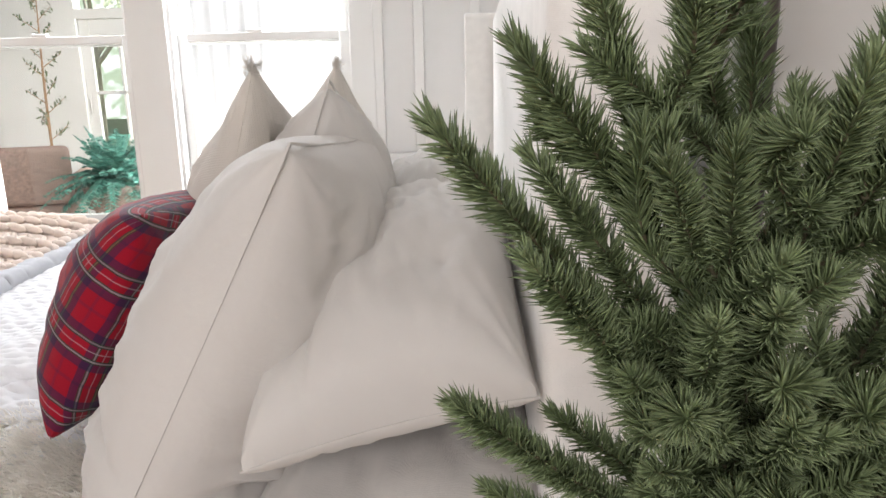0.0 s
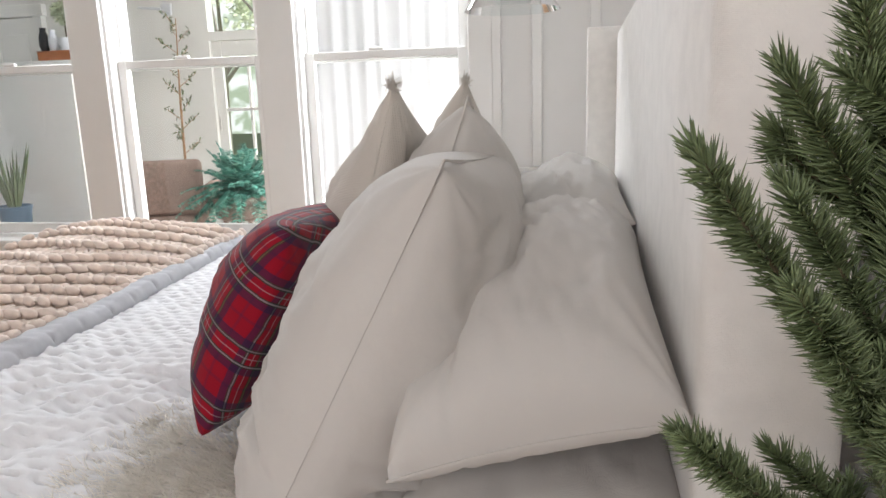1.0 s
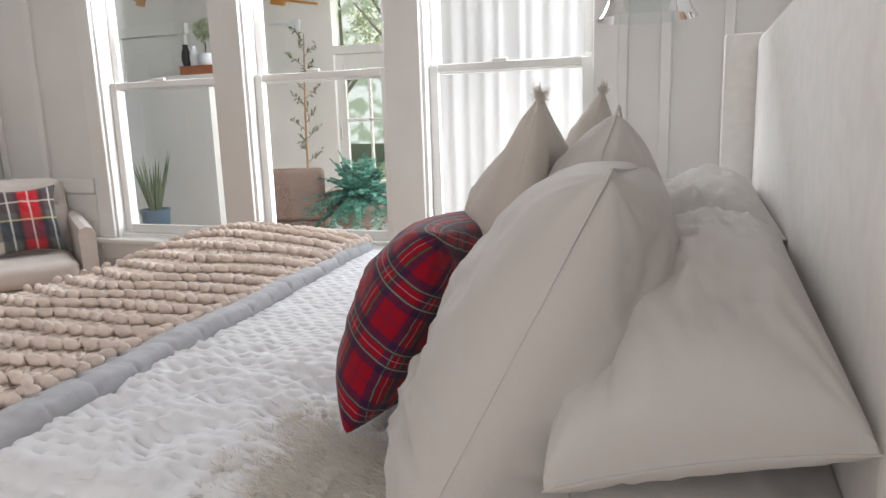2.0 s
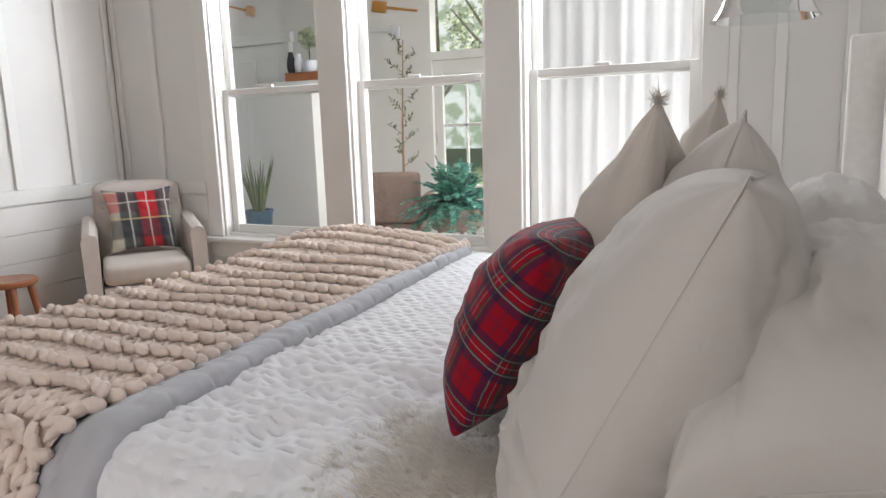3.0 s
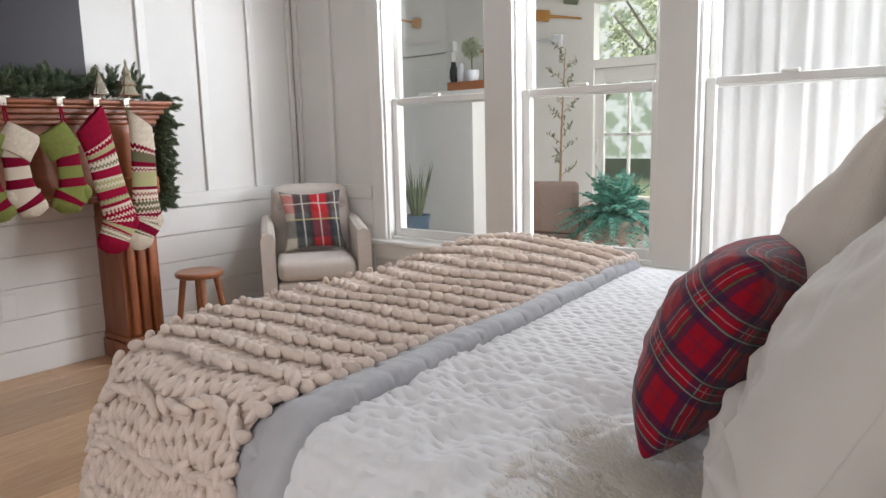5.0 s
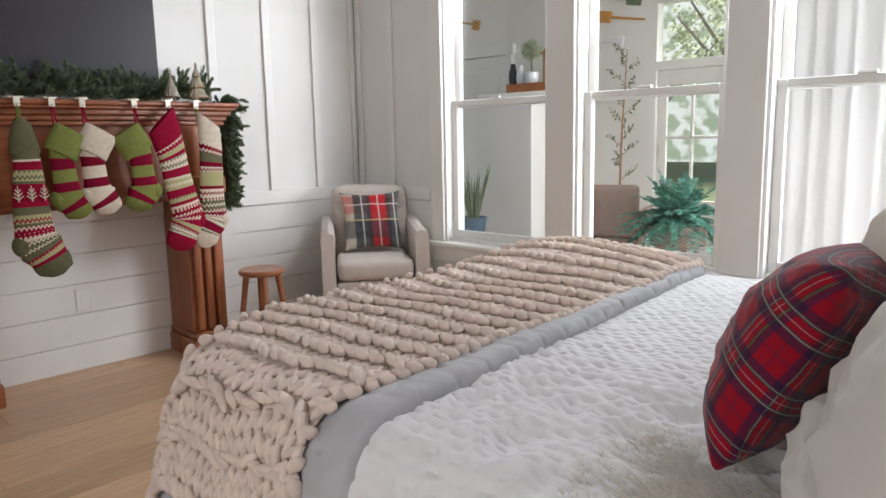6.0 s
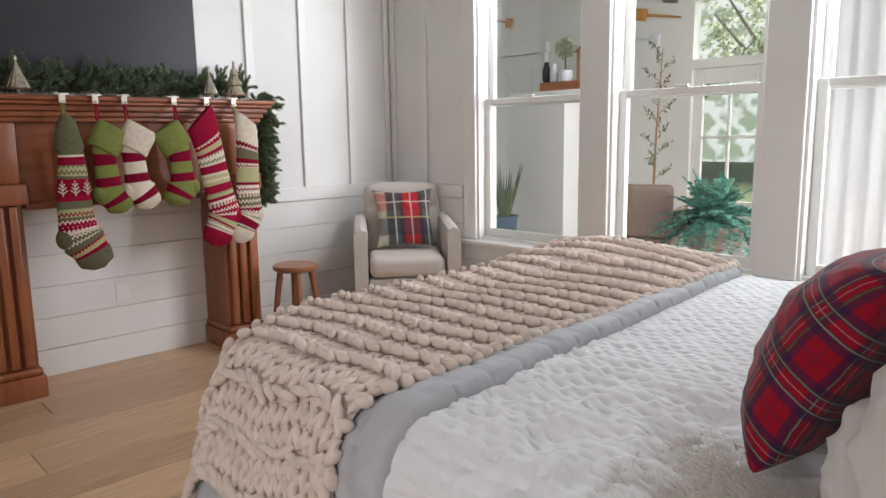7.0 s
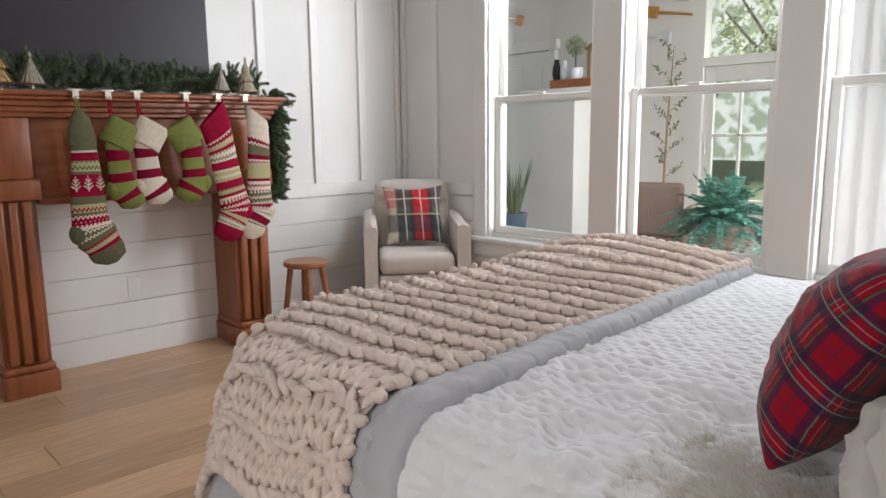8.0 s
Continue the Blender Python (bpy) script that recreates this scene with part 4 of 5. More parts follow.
def knit(name, bands):
    """A striped knit; bands: where each starts along the leg, its colour, and the colour of its zigzag figures."""
    m = bpy.data.materials.new(name)
    m.use_nodes = True
    nt = m.node_tree
    n, l = nt.nodes, nt.links
    b = n["Principled BSDF"]
    b.inputs["Roughness"].default_value = 0.95
    b.inputs["Specular IOR Level"].default_value = 0.1
    uv = n.new("ShaderNodeUVMap")
    uv.uv_map = "cloth"
    sep = n.new("ShaderNodeSeparateXYZ")
    l.new(uv.outputs[0], sep.inputs[0])

    def ramp(which):
        r = n.new("ShaderNodeValToRGB")
        r.color_ramp.interpolation = 'CONSTANT'
        e = r.color_ramp.elements
        e[0].position, e[0].color = 0.0, (*bands[0][which], 1)
        e.remove(e[1])
        for band in bands[1:]:
            s = e.new(band[0])
            s.color = (*band[which], 1)
        l.new(sep.outputs[1], r.inputs[0])
        return r

    ra, rb = ramp(1), ramp(2)
    tri = n.new("ShaderNodeMath")
    tri.operation = 'PINGPONG'
    tri.inputs[1].default_value = 0.009
    l.new(sep.outputs[0], tri.inputs[0])
    sc = n.new("ShaderNodeMath")
    sc.operation = 'MULTIPLY_ADD'
    sc.inputs[1].default_value = 2.0
    l.new(tri.outputs[0], sc.inputs[0])
    l.new(sep.outputs[1], sc.inputs[2])
    pp = n.new("ShaderNodeMath")
    pp.operation = 'PINGPONG'
    pp.inputs[1].default_value = 0.020
    l.new(sc.outputs[0], pp.inputs[0])
    gt = n.new("ShaderNodeMath")
    gt.operation = 'GREATER_THAN'
    gt.inputs[1].default_value = 0.0135
    l.new(pp.outputs[0], gt.inputs[0])
    mx = n.new("ShaderNodeMix")
    mx.data_type = 'RGBA'
    l.new(gt.outputs[0], mx.inputs["Factor"])
    l.new(ra.outputs[0], mx.inputs["A"])
    l.new(rb.outputs[0], mx.inputs["B"])
    ns = n.new("ShaderNodeTexNoise")
    ns.inputs["Scale"].default_value = 260
    hs = n.new("ShaderNodeHueSaturation")
    mr = n.new("ShaderNodeMapRange")
    mr.inputs[3].default_value, mr.inputs[4].default_value = 0.75, 1.25
    l.new(ns.outputs["Fac"], mr.inputs[0])
    l.new(mr.outputs[0], hs.inputs["Value"])
    l.new(mx.outputs["Result"], hs.inputs["Color"])
    l.new(hs.outputs[0], b.inputs["Base Color"])
    bp = n.new("ShaderNodeBump")
    bp.inputs["Strength"].default_value = 0.5
    bp.inputs["Distance"].default_value = 0.003
    l.new(ns.outputs["Fac"], bp.inputs["Height"])
    l.new(bp.outputs[0], b.inputs["Normal"])
    return m


def tube(bm, spine, widths, thick, t0=0.0, t1=1.0, n=20):
    """A flattened knitted tube along a spine in the plane of the wall, with a length-wise cloth coordinate."""
    uvl = bm.loops.layers.uv.new("cloth")
    rings = []
    m = len(spine)
    for i, (y, z) in enumerate(spine):
        a, b = spine[max(0, i - 1)], spine[min(m - 1, i + 1)]
        d = Vector((0, b[0] - a[0], b[1] - a[1])).normalized()
        side = Vector((0, -d.z, d.y))
        ring = []
        for k in range(n):
            an = 2 * math.pi * k / n
            p = Vector((0, y, z)) + side * widths[i] * math.cos(an) + Vector((1, 0, 0)) * thick[i] * math.sin(an)
            p.x += 0.003 * wob(y * 30 + k, z * 25, 2)
            ring.append(bm.verts.new(p))
        rings.append(ring)
    for i in range(m - 1):
        for k in range(n):
            f = bm.faces.new((rings[i][k], rings[i][(k + 1) % n], rings[i + 1][(k + 1) % n], rings[i + 1][k]))
            va, vb = t0 + (t1 - t0) * i / (m - 1), t0 + (t1 - t0) * (i + 1) / (m - 1)
            ua, ub = widths[i] * math.cos(2 * math.pi * k / n), widths[i] * math.cos(2 * math.pi * (k + 1) / n)
            for loop, q in zip(f.loops, ((ua, va), (ub, va), (ub, vb), (ua, vb))):
                loop[uvl].uv = (q[0] + 0.2, min(0.999, q[1]))
    bm.faces.new(rings[-1])
    bm.faces.new(list(reversed(rings[0])))
    bmesh.ops.recalc_face_normals(bm, faces=bm.faces[:])
    return bm


HOOKW = mat("hook_white_metal", (0.75, 0.70, 0.60), 0.35, metal=0.3)
FELT = {k: mat("knit_" + k, c, 0.95, var=0.2, scale=60, bump=0.5, bscale=260, dist=0.003, spec=0.1) for k, c in
        (("red", RED), ("green", GREEN), ("olive", OLIVE), ("cream", CREAM))}


def stocking(y, drop, leg, material, cuff, toe, loop, label, heel=1, width=0.075, tilt=0.0, folded=True, slope=0):
    """A knitted stocking on its loop. heel: +1 puts the heel towards the windows, -1 the other way.
    slope: +1 hangs it by its cuff corner away from the windows, -1 by the other one."""
    x = XW + 0.415
    e = empty("stocking", label, "stocking", pose(x, y, 1.27), "stockings on the mantel")
    spine, wid, thk = [], [], []
    hw = width * 1.08
    top = Vector((slope * hw * 0.86, 0.012 - hw * 0.5))       # middle of the slanting opening of a folded cuff
    low = top + Vector((-slope * 0.5, -0.866)) * 0.125
    N = 18
    for i in range(N + 1):
        t = i / N
        if t < 0.66:
            k = t / 0.66
            yy, zz = tilt * k + 0.004 * math.sin(6 * k), -leg * 0.74 * k
            if folded:
                zz = -0.05 - (leg * 0.74 - 0.05) * k
                yy = tilt * k + (low.x if zz < low.y else low.x + (top.x - low.x) * (zz - low.y) / (top.y - low.y))
            elif slope:
                yy += slope * width * 0.66 * (1 - k)
                zz += 0.02 * (1 - k)
        else:
            k = (t - 0.66) / 0.34
            yy = tilt + low.x * folded - heel * (0.055 * leg / 0.6 + 0.012) * math.sin(k * 1.35)
            zz = -leg * 0.74 - leg * 0.26 * (k * 0.9)
        spine.append((yy, zz))
        bulge = 0.22 * math.exp(-((t - 0.70) / 0.08) ** 2)
        w = width * ((0.88 if folded else (0.80 if slope else 0.45) + (0.12 if slope else 0.42) * min(1, t / 0.5)) - 0.14 * math.sin(math.pi * min(1, t / 0.66)) * folded + bulge)
        if t > 0.9:
            w *= math.sqrt(max(0.06, 1 - ((t - 0.9) / 0.105) ** 2))
        wid.append(w)
        thk.append(0.022 + 0.012 * (t > 0.55) if t < 0.93 else 0.022 * math.sqrt(max(0.08, 1 - ((t - 0.93) / 0.075) ** 2)))

    def slanted(bm):
        """Cuts the top of a long stocking at a slant, so that it hangs by one corner."""
        if slope and not folded:
            for v in bm.verts:
                v.co.z -= slope * 0.75 * (v.co.y - slope * width * 0.66) * max(0, 1 + min(0, v.co.z) / 0.22)
        return bm

    body = part("leg", slanted(tube(bmesh.new(), spine, wid, thk)), material, e)
    hb = bmesh.new()
    blob(hb, Matrix.Translation((0.0, tilt + low.x * folded + heel * width * 0.62, -leg * 0.755)) @ Matrix.Diagonal((0.031, width * 0.52, width * 0.58, 1)), 14, 9)
    part("heel", hb, toe, e)
    k0 = int(N * 0.88)
    part("toe", tube(bmesh.new(), spine[k0:], [w * 1.04 + 0.001 for w in wid[k0:]], [t + 0.0015 for t in thk[k0:]]), toe, e)
    if folded:
        cs = [top.lerp(low, q) for q in (0, 0.06, 0.35, 0.7, 0.96, 1.0)]
        part("cuff", tube(bmesh.new(), cs, [hw * 0.96, hw, hw * 1.02, hw * 1.0, hw * 1.02, hw * 0.97], [0.019, 0.026, 0.030, 0.031, 0.031, 0.026]), cuff, e)
    elif slope:
        cs = [(spine[k][0], spine[k][1]) for k in range(4)]
        part("cuff", slanted(tube(bmesh.new(), cs, [wid[k] * 1.03 for k in range(4)], [thk[k] + 0.002 for k in range(4)])), cuff, e)
    else:
        cs = [(0, 0.03), (0, 0.0), (0, -0.05), (tilt * 0.2, -0.10), (tilt * 0.25, -0.125)]
        part("cuff", tube(bmesh.new(), cs, [width * 0.20, width * 0.42, width * 0.58, width * 0.68, width * 0.72], [0.014, 0.022, 0.025, 0.026, 0.026]), cuff, e)
    lb = bmesh.new()
    rod(lb, (-0.01, -0.006, 0.0), (-0.030, -0.003, drop), 0.004, 0.004, 8)
    rod(lb, (-0.01, 0.010, 0.0), (-0.030, 0.003, drop), 0.004, 0.004, 8)
    part("hanging_loop", lb, loop, e)
    h = empty("stocking_hook", "cream metal stocking hook clipped over the mantel shelf", "hook", pose(XW + 0.375, y, 1.3855), "stocking hooks")
    hm = bmesh.new()
    box(hm, -0.075, 0.012, -0.030, 0.030, 0.0, 0.009, 0.003, 2)
    part("plate", hm, HOOKW, h)
    hk = bmesh.new()
    box(hk, 0.0125, 0.017, -0.014, 0.014, -0.035, 0.009, 0.002, 1)
    rod(hk, (0.016, 0, -0.030), (0.034, 0, -0.022), 0.003, 0.003, 8)
    part("clip", hk, HOOKW, h)
    return e


K1 = knit("fair_isle_olive", [(0.0, OLIVE, OLIVE), (0.19, CREAM, CREAM), (0.20, RED, DRED), (0.25, LIME, OLIVE), (0.31, OLIVE, OLIVE), (0.325, RED, RED), (0.455, OLIVE, OLIVE), (0.50, LIME, RED), (0.545, OLIVE, OLIVE), (0.56, RED, CREAM), (0.60, RED, RED), (0.61, CREAM, RED), (0.64, OLIVE, CREAM), (0.70, OLIVE, OLIVE), (0.745, RED, LIME), (0.77, LIME, LIME), (0.80, RED, DRED), (0.85, LIME, OLIVE)])
K2 = knit("green_red_stripe", [(0.0, GREEN, GREEN), (0.24, DRED, DRED), (0.36, GREEN, GREEN), (0.50, DRED, DRED), (0.60, GREEN, GREEN), (0.74, DRED, DRED), (0.84, GREEN, GREEN)])
K3 = knit("cream_red_stripe", [(0.0, CREAM, CREAM), (0.24, DRED, DRED), (0.34, CREAM, CREAM), (0.48, DRED, DRED), (0.58, CREAM, CREAM), (0.74, DRED, DRED), (0.85, CREAM, CREAM)])
K4 = knit("fair_isle_red", [(0.0, RED, RED), (0.16, RED, CREAM), (0.20, LIME, LIME), (0.23, RED, RED), (0.25, CREAM, OLIVE), (0.31, RED, RED), (0.36, LIME, CREAM), (0.44, RED, RED), (0.49, LIME, OLIVE), (0.52, RED, RED), (0.54, CREAM, RED), (0.57, RED, CREAM), (0.66, RED, RED), (0.70, LIME, LIME), (0.74, RED, RED), (0.76, CREAM, OLIVE), (0.83, RED, RED)])
K5 = knit("fair_isle_cream", [(0.0, CREAM, CREAM), (0.17, DRED, CREAM), (0.22, OLIVE, OLIVE), (0.28, DRED, DRED), (0.31, CREAM, DRED), (0.34, LIME, LIME), (0.44, DRED, DRED), (0.46, CREAM, DRED), (0.53, OLIVE, CREAM), (0.60, DRED, CREAM), (0.66, CREAM, OLIVE), (0.72, DRED, DRED), (0.80, OLIVE, CREAM), (0.86, CREAM, CREAM)])
long_stocking = stocking(1.185, 0.085, 0.70, K1, FELT["olive"], FELT["olive"], FELT["green"], "long olive and red patterned knitted stocking hanging from the mantel", -1, 0.090, 0.012, False)
stocking(1.325, 0.085, 0.44, K2, FELT["green"], FELT["green"], FELT["red"], "green and red striped stocking with a green cuff on the mantel", -1, 0.070, 0.02, True, 1)
stocking(1.455, 0.085, 0.43, K3, FELT["cream"], FELT["cream"], FELT["red"], "cream and red striped stocking with a cream cuff on the mantel", -1, 0.072, 0.02, True, 1)
stocking(1.695, 0.085, 0.43, K2, FELT["green"], FELT["green"], FELT["red"], "green and red striped stocking with a green cuff on the mantel", 1, 0.074, 0.015, True, -1)
stocking(1.865, 0.095, 0.66, K4, FELT["red"], FELT["red"], FELT["red"], "long red patterned knitted stocking hanging from the mantel", 1, 0.084, 0.060, False, -1)
stocking(2.015, 0.085, 0.66, K5, FELT["cream"], FELT["cream"], FELT["green"], "long cream and red patterned knitted stocking hanging from the mantel", 1, 0.074, 0.045, False, 1)

for dy in (-0.052, 0.0, 0.052):      # three knitted fir trees on the red band of the long stocking
    bm = bmesh.new()
    q = Vector((0.030 - 0.004 * (dy != 0), 0.004 + dy, -0.30))
    rod(bm, q + Vector((0, 0, -0.034)), q + Vector((0, 0, 0.036)), 0.0028, 0.0018, 6)
    for h, wd in ((-0.018, 0.020), (-0.003, 0.016), (0.012, 0.011)):
        for sd in (-1, 1):
            rod(bm, q + Vector((0, 0, h - 0.006)), q + Vector((0, sd * wd, h + 0.010)), 0.0030, 0.0024, 6)
    part("knitted_tree", bm, FELT["cream"], long_stocking, "cream knitted tree figure")

# outlet in the wall of the fireplace opening
ol = empty("wall_outlet", "white power outlet plate on the boarded wall", "outlet", pose(XW + 0.0125, 1.50, 0.375))
part("plate", boxed(0, 0.005, -0.036, 0.036, -0.058, 0.058, 0.002, 1), TRIM, ol)
for dz in (-0.026, 0.026):
    part("socket", boxed(0.0052, 0.007, -0.016, 0.016, dz - 0.014, dz + 0.014, 0.001, 1), TRIM, ol)


# ---- stool ----
def stool():
    cx, cy, zt = -3.41, 2.30, 0.475
    e = empty("wooden_stool", "small round reddish wooden stool with four splayed legs", "stool", pose(cx, cy, 0))
    part("seat", lathe(bmesh.new(), ((0.116, zt - 0.034), (0.126, zt - 0.026), (0.128, zt - 0.010), (0.120, zt - 0.002), (0.10, zt - 0.004), (0.02, zt - 0.006)), 40), STOOLWOOD, e)
    tops, feet = [], []
    for k in range(4):
        a = math.pi / 4 + k * math.pi / 2 + 0.35
        tops.append(Vector((0.085 * math.cos(a), 0.085 * math.sin(a), zt - 0.03)))
        feet.append(Vector((0.15 * math.cos(a), 0.15 * math.sin(a), 0.0)))
        part("leg", rod(bmesh.new(), feet[-1], tops[-1], 0.0135, 0.0175, 14), STOOLWOOD, e)
    for k in range(4):
        h = 0.135 + 0.035 * (k % 2)
        p = feet[k].lerp(tops[k], h / 0.45)
        q = feet[(k + 1) % 4].lerp(tops[(k + 1) % 4], h / 0.45)
        part("stretcher", rod(bmesh.new(), p, q, 0.0095, 0.0095, 10), STOOLWOOD, e)


stool()


# ---- armchair ----
def armchair():
    yaw = math.degrees(math.atan2(-0.60, 0.80)) + 90
    e = empty("armchair", "light beige upholstered armchair with a button-tufted back in the corner", "armchair", pose(-3.09, 2.87, 0, 0, 0, yaw))
    # its front faces -y of its own frame; the middle of its front edge is the origin
    W = 0.315
    part("seat_base", boxed(-W + 0.085, W - 0.085, 0.012, 0.53, 0.13, 0.345, 0.012, 3), CHAIRFAB, e)
    part("seat_cushion", boxed(-W + 0.088, W - 0.088, -0.005, 0.44, 0.350, 0.475, 0.045, 5), CHAIRFAB, e)
    for sx in (-1, 1):
        bm = bmesh.new()
        prof = [(-0.042, 0.13), (-0.045, 0.55), (-0.046, 0.60), (-0.034, 0.632), (0.0, 0.645), (0.030, 0.632), (0.040, 0.60), (0.036, 0.55), (0.034, 0.13)]
        cols = []
        for y, dz in ((0.0, 0.0), (0.012, 0.006), (0.20, 0.012), (0.42, 0.03), (0.55, 0.05)):
            cols.append([bm.verts.new((sx * (W - 0.043 - px), y, pz + (dz if pz > 0.5 else 0))) for px, pz in prof])
        for p, q in zip(cols, cols[1:]):
            for k in range(len(prof) - 1):
                bm.faces.new((p[k], p[k + 1], q[k + 1], q[k]))
            bm.faces.new((p[-1], p[0], q[0], q[-1]))
        bm.faces.new(cols[0])
        bm.faces.new(cols[-1])
        bmesh.ops.recalc_face_normals(bm, faces=bm.faces[:])
        part("arm", bm, CHAIRFAB, e)
    bm = bmesh.new()
    nu, nv = 28, 26
    btn = [(-0.13, 0.62), (0.13, 0.62), (0.0, 0.62), (-0.065, 0.74), (0.065, 0.74), (-0.19, 0.74), (0.19, 0.74)]

    def back(side):
        def fn(u, v):
            x = (u - 0.5) * 2
            z = 0.34 + 0.545 * v
            half = 0.268 - 0.03 * v
            z += -0.035 * abs(x) ** 6 * (v > 0.8) * (v - 0.8) * 5
            y = 0.43 + 0.11 * (v) + 0.0
            depth = 0.055 * (1 - abs(x) ** 6) ** 0.5 * (1 - max(0, (v - 0.85) / 0.15) ** 3) ** 0.5 if v < 1 else 0
            px = x * half
            if side < 0:
                for bx, bz in btn:
                    depth -= 0.030 * math.exp(-(((px - bx) ** 2 + (z - bz) ** 2) / 0.0011))
                return Vector((px, y - depth, z))
            return Vector((px, y + 0.055 * (1 - abs(x) ** 8) * (1 - max(0, (v - 0.9) / 0.1) ** 3), z))
        return fn

    grid_mesh(bm, nu, nv, back(-1))
    grid_mesh(bm, nu, nv, back(1))
    bmesh.ops.remove_doubles(bm, verts=bm.verts[:], dist=0.0008)
    bmesh.ops.recalc_face_normals(bm, faces=bm.faces[:])
    bk = part("backrest", bm, CHAIRFAB, e)
    for bx, bz in btn:
        bb = bmesh.new()
        v = (bz - 0.34) / 0.545
        blob(bb, Matrix.Translation((bx, 0.43 + 0.11 * v - 0.028, bz)) @ Matrix.Diagonal((0.011, 0.006, 0.011, 1)), 10, 6)
        part("button", bb, CHAIRFAB, bk)
    for sx in (-1, 1):
        for y in (0.05, 0.50):
            part("leg", rod(bmesh.new(), (sx * (W - 0.05), y, 0), (sx * (W - 0.05), y, 0.132), 0.015, 0.022, 12), DARKWOOD, e)
    return e


chair = armchair()
mw = chair.matrix_basis
c = [mw @ Vector(p) for p in ((-0.175, 0.30, 0.487), (-0.195, 0.405, 0.850), (0.205, 0.30, 0.487))]
cus = pillow("plaid_cushion", "cream and red tartan wool cushion propped on the armchair", c, 0.055, 0.045, CREAM_PLAID, None, seed=13.0, pinch=0.13)
cus["category"] = "cushion"

# ---- wall lamp with glass shade, and wreath over the headboard ----
NICKEL = mat("brushed_nickel", (0.6, 0.58, 0.55), 0.3, metal=1.0, var=0.05)
CLEAR = glass("lamp_glass", (0.95, 0.97, 0.97))
lamp = empty("wall_lamp", "nickel swing-arm wall lamp with a clear glass bell shade", "lamp", pose(XE, 2.42, 1.735))
bm = bmesh.new()
lathe(bm, ((0.06, 0.0), (0.06, 0.012), (0.02, 0.02)), 24, pose(0, 0, 0, 0, -90, 0))
part("wall_plate", bm, NICKEL, lamp)
bm = rod(bmesh.new(), (-0.01, 0, 0), (-0.505, 0, 0.0), 0.009, 0.009, 12)
rod(bm, (-0.505, 0, 0.005), (-0.505, 0, -0.09), 0.012, 0.018, 12)
part("arm", bm, NICKEL, lamp)
bm = bmesh.new()
prof = [(0.025, -0.09), (0.055, -0.12), (0.085, -0.18), (0.105, -0.25), (0.125, -0.295), (0.140, -0.315), (0.138, -0.315), (0.123, -0.292), (0.102, -0.248), (0.082, -0.18), (0.052, -0.121), (0.024, -0.093)]
n = 40
rings = [[bm.verts.new((-0.505 + r * math.cos(2 * math.pi * k / n), r * math.sin(2 * math.pi * k / n), z)) for k in range(n)] for r, z in prof]
for p, q in zip(rings, rings[1:] + rings[:1]):
    for k in range(n):
        bm.faces.new((p[k], p[(k + 1) % n], q[(k + 1) % n], q[k]))
part("shade", bm, CLEAR, lamp, "clear glass bell shade")

BERRY = mat("red_berry", (0.35, 0.02, 0.02), 0.3, island=0.2)
wr = empty("wreath", "small green wreath with red berries on the wall above the headboard", "wreath", pose(XE, 2.44, 1.50))
rnd = random.Random(17)
nd, st, be = Soup(), Soup(), Soup()
for k in range(60):
    a = rnd.uniform(0, 2 * math.pi)
    c0 = Vector((-0.03, 0.10 * math.cos(a), 0.10 * math.sin(a)))
    v = Vector((-rnd.uniform(0.0, 0.9), rnd.uniform(-1, 1), rnd.uniform(-1, 1))).normalized()
    tip = c0 + v * 0.055
    tip.x = min(tip.x, -0.012)
    spray(nd, st, c0, tip, rnd, density=700, ln=0.018, r=0.0016)
    if k % 2:
        be.blob(Matrix.Translation(c0 + v * 0.045) @ Matrix.Diagonal((0.008, 0.008, 0.008, 1)))
st.part("ring", TWIG, wr, "", "stuff")
nd.part("leaves", mat("wreath_leaf", (0.10, 0.13, 0.045), 0.6, island=0.35), wr, "", "stuff")
be.part("berries", BERRY, wr, "", "stuff")
# ---- the glazed porch beyond the windows ----
PLASTER = mat("porch_white", (0.82, 0.81, 0.78), 0.6, var=0.05, scale=2, bump=0.1)
PAVE = mat("porch_floor", (0.56, 0.47, 0.42), 0.7, var=0.2, scale=5)
LEAF = mat("fern_leaf", (0.07, 0.24, 0.18), 0.5, color2=(0.04, 0.16, 0.12), scale=20, island=0.35)
OLIVEL = mat("olive_leaf", (0.13, 0.17, 0.08), 0.6, island=0.3)
# Leaf green is lightened so the colour itself carries the outdoor haze and glare.
GARDEN = mat("hazed_leaf", (0.52, 0.57, 0.42), 0.6, island=0.4)
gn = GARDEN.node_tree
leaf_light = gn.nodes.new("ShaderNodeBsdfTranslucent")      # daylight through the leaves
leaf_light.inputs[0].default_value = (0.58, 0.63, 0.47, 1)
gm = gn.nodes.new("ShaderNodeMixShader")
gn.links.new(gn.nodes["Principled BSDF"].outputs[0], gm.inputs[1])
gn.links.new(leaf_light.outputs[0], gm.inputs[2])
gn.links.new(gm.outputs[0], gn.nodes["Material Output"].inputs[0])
WICKER = mat("brown_wicker", (0.30, 0.21, 0.17), 0.7, var=0.35, scale=60, bump=0.7, bscale=90, dist=0.006)
TERRA = mat("terracotta_wood", (0.45, 0.16, 0.06), 0.6, var=0.2, scale=15)
BLUEPOT = mat("blue_glaze", (0.10, 0.19, 0.28), 0.3, var=0.2, scale=8)
WHITEGL = mat("white_glaze", (0.72, 0.74, 0.78), 0.3)
CURTAIN = mat("white_curtain", (0.80, 0.80, 0.82), 0.9, var=0.05, bump=0.2)
cn = CURTAIN.node_tree
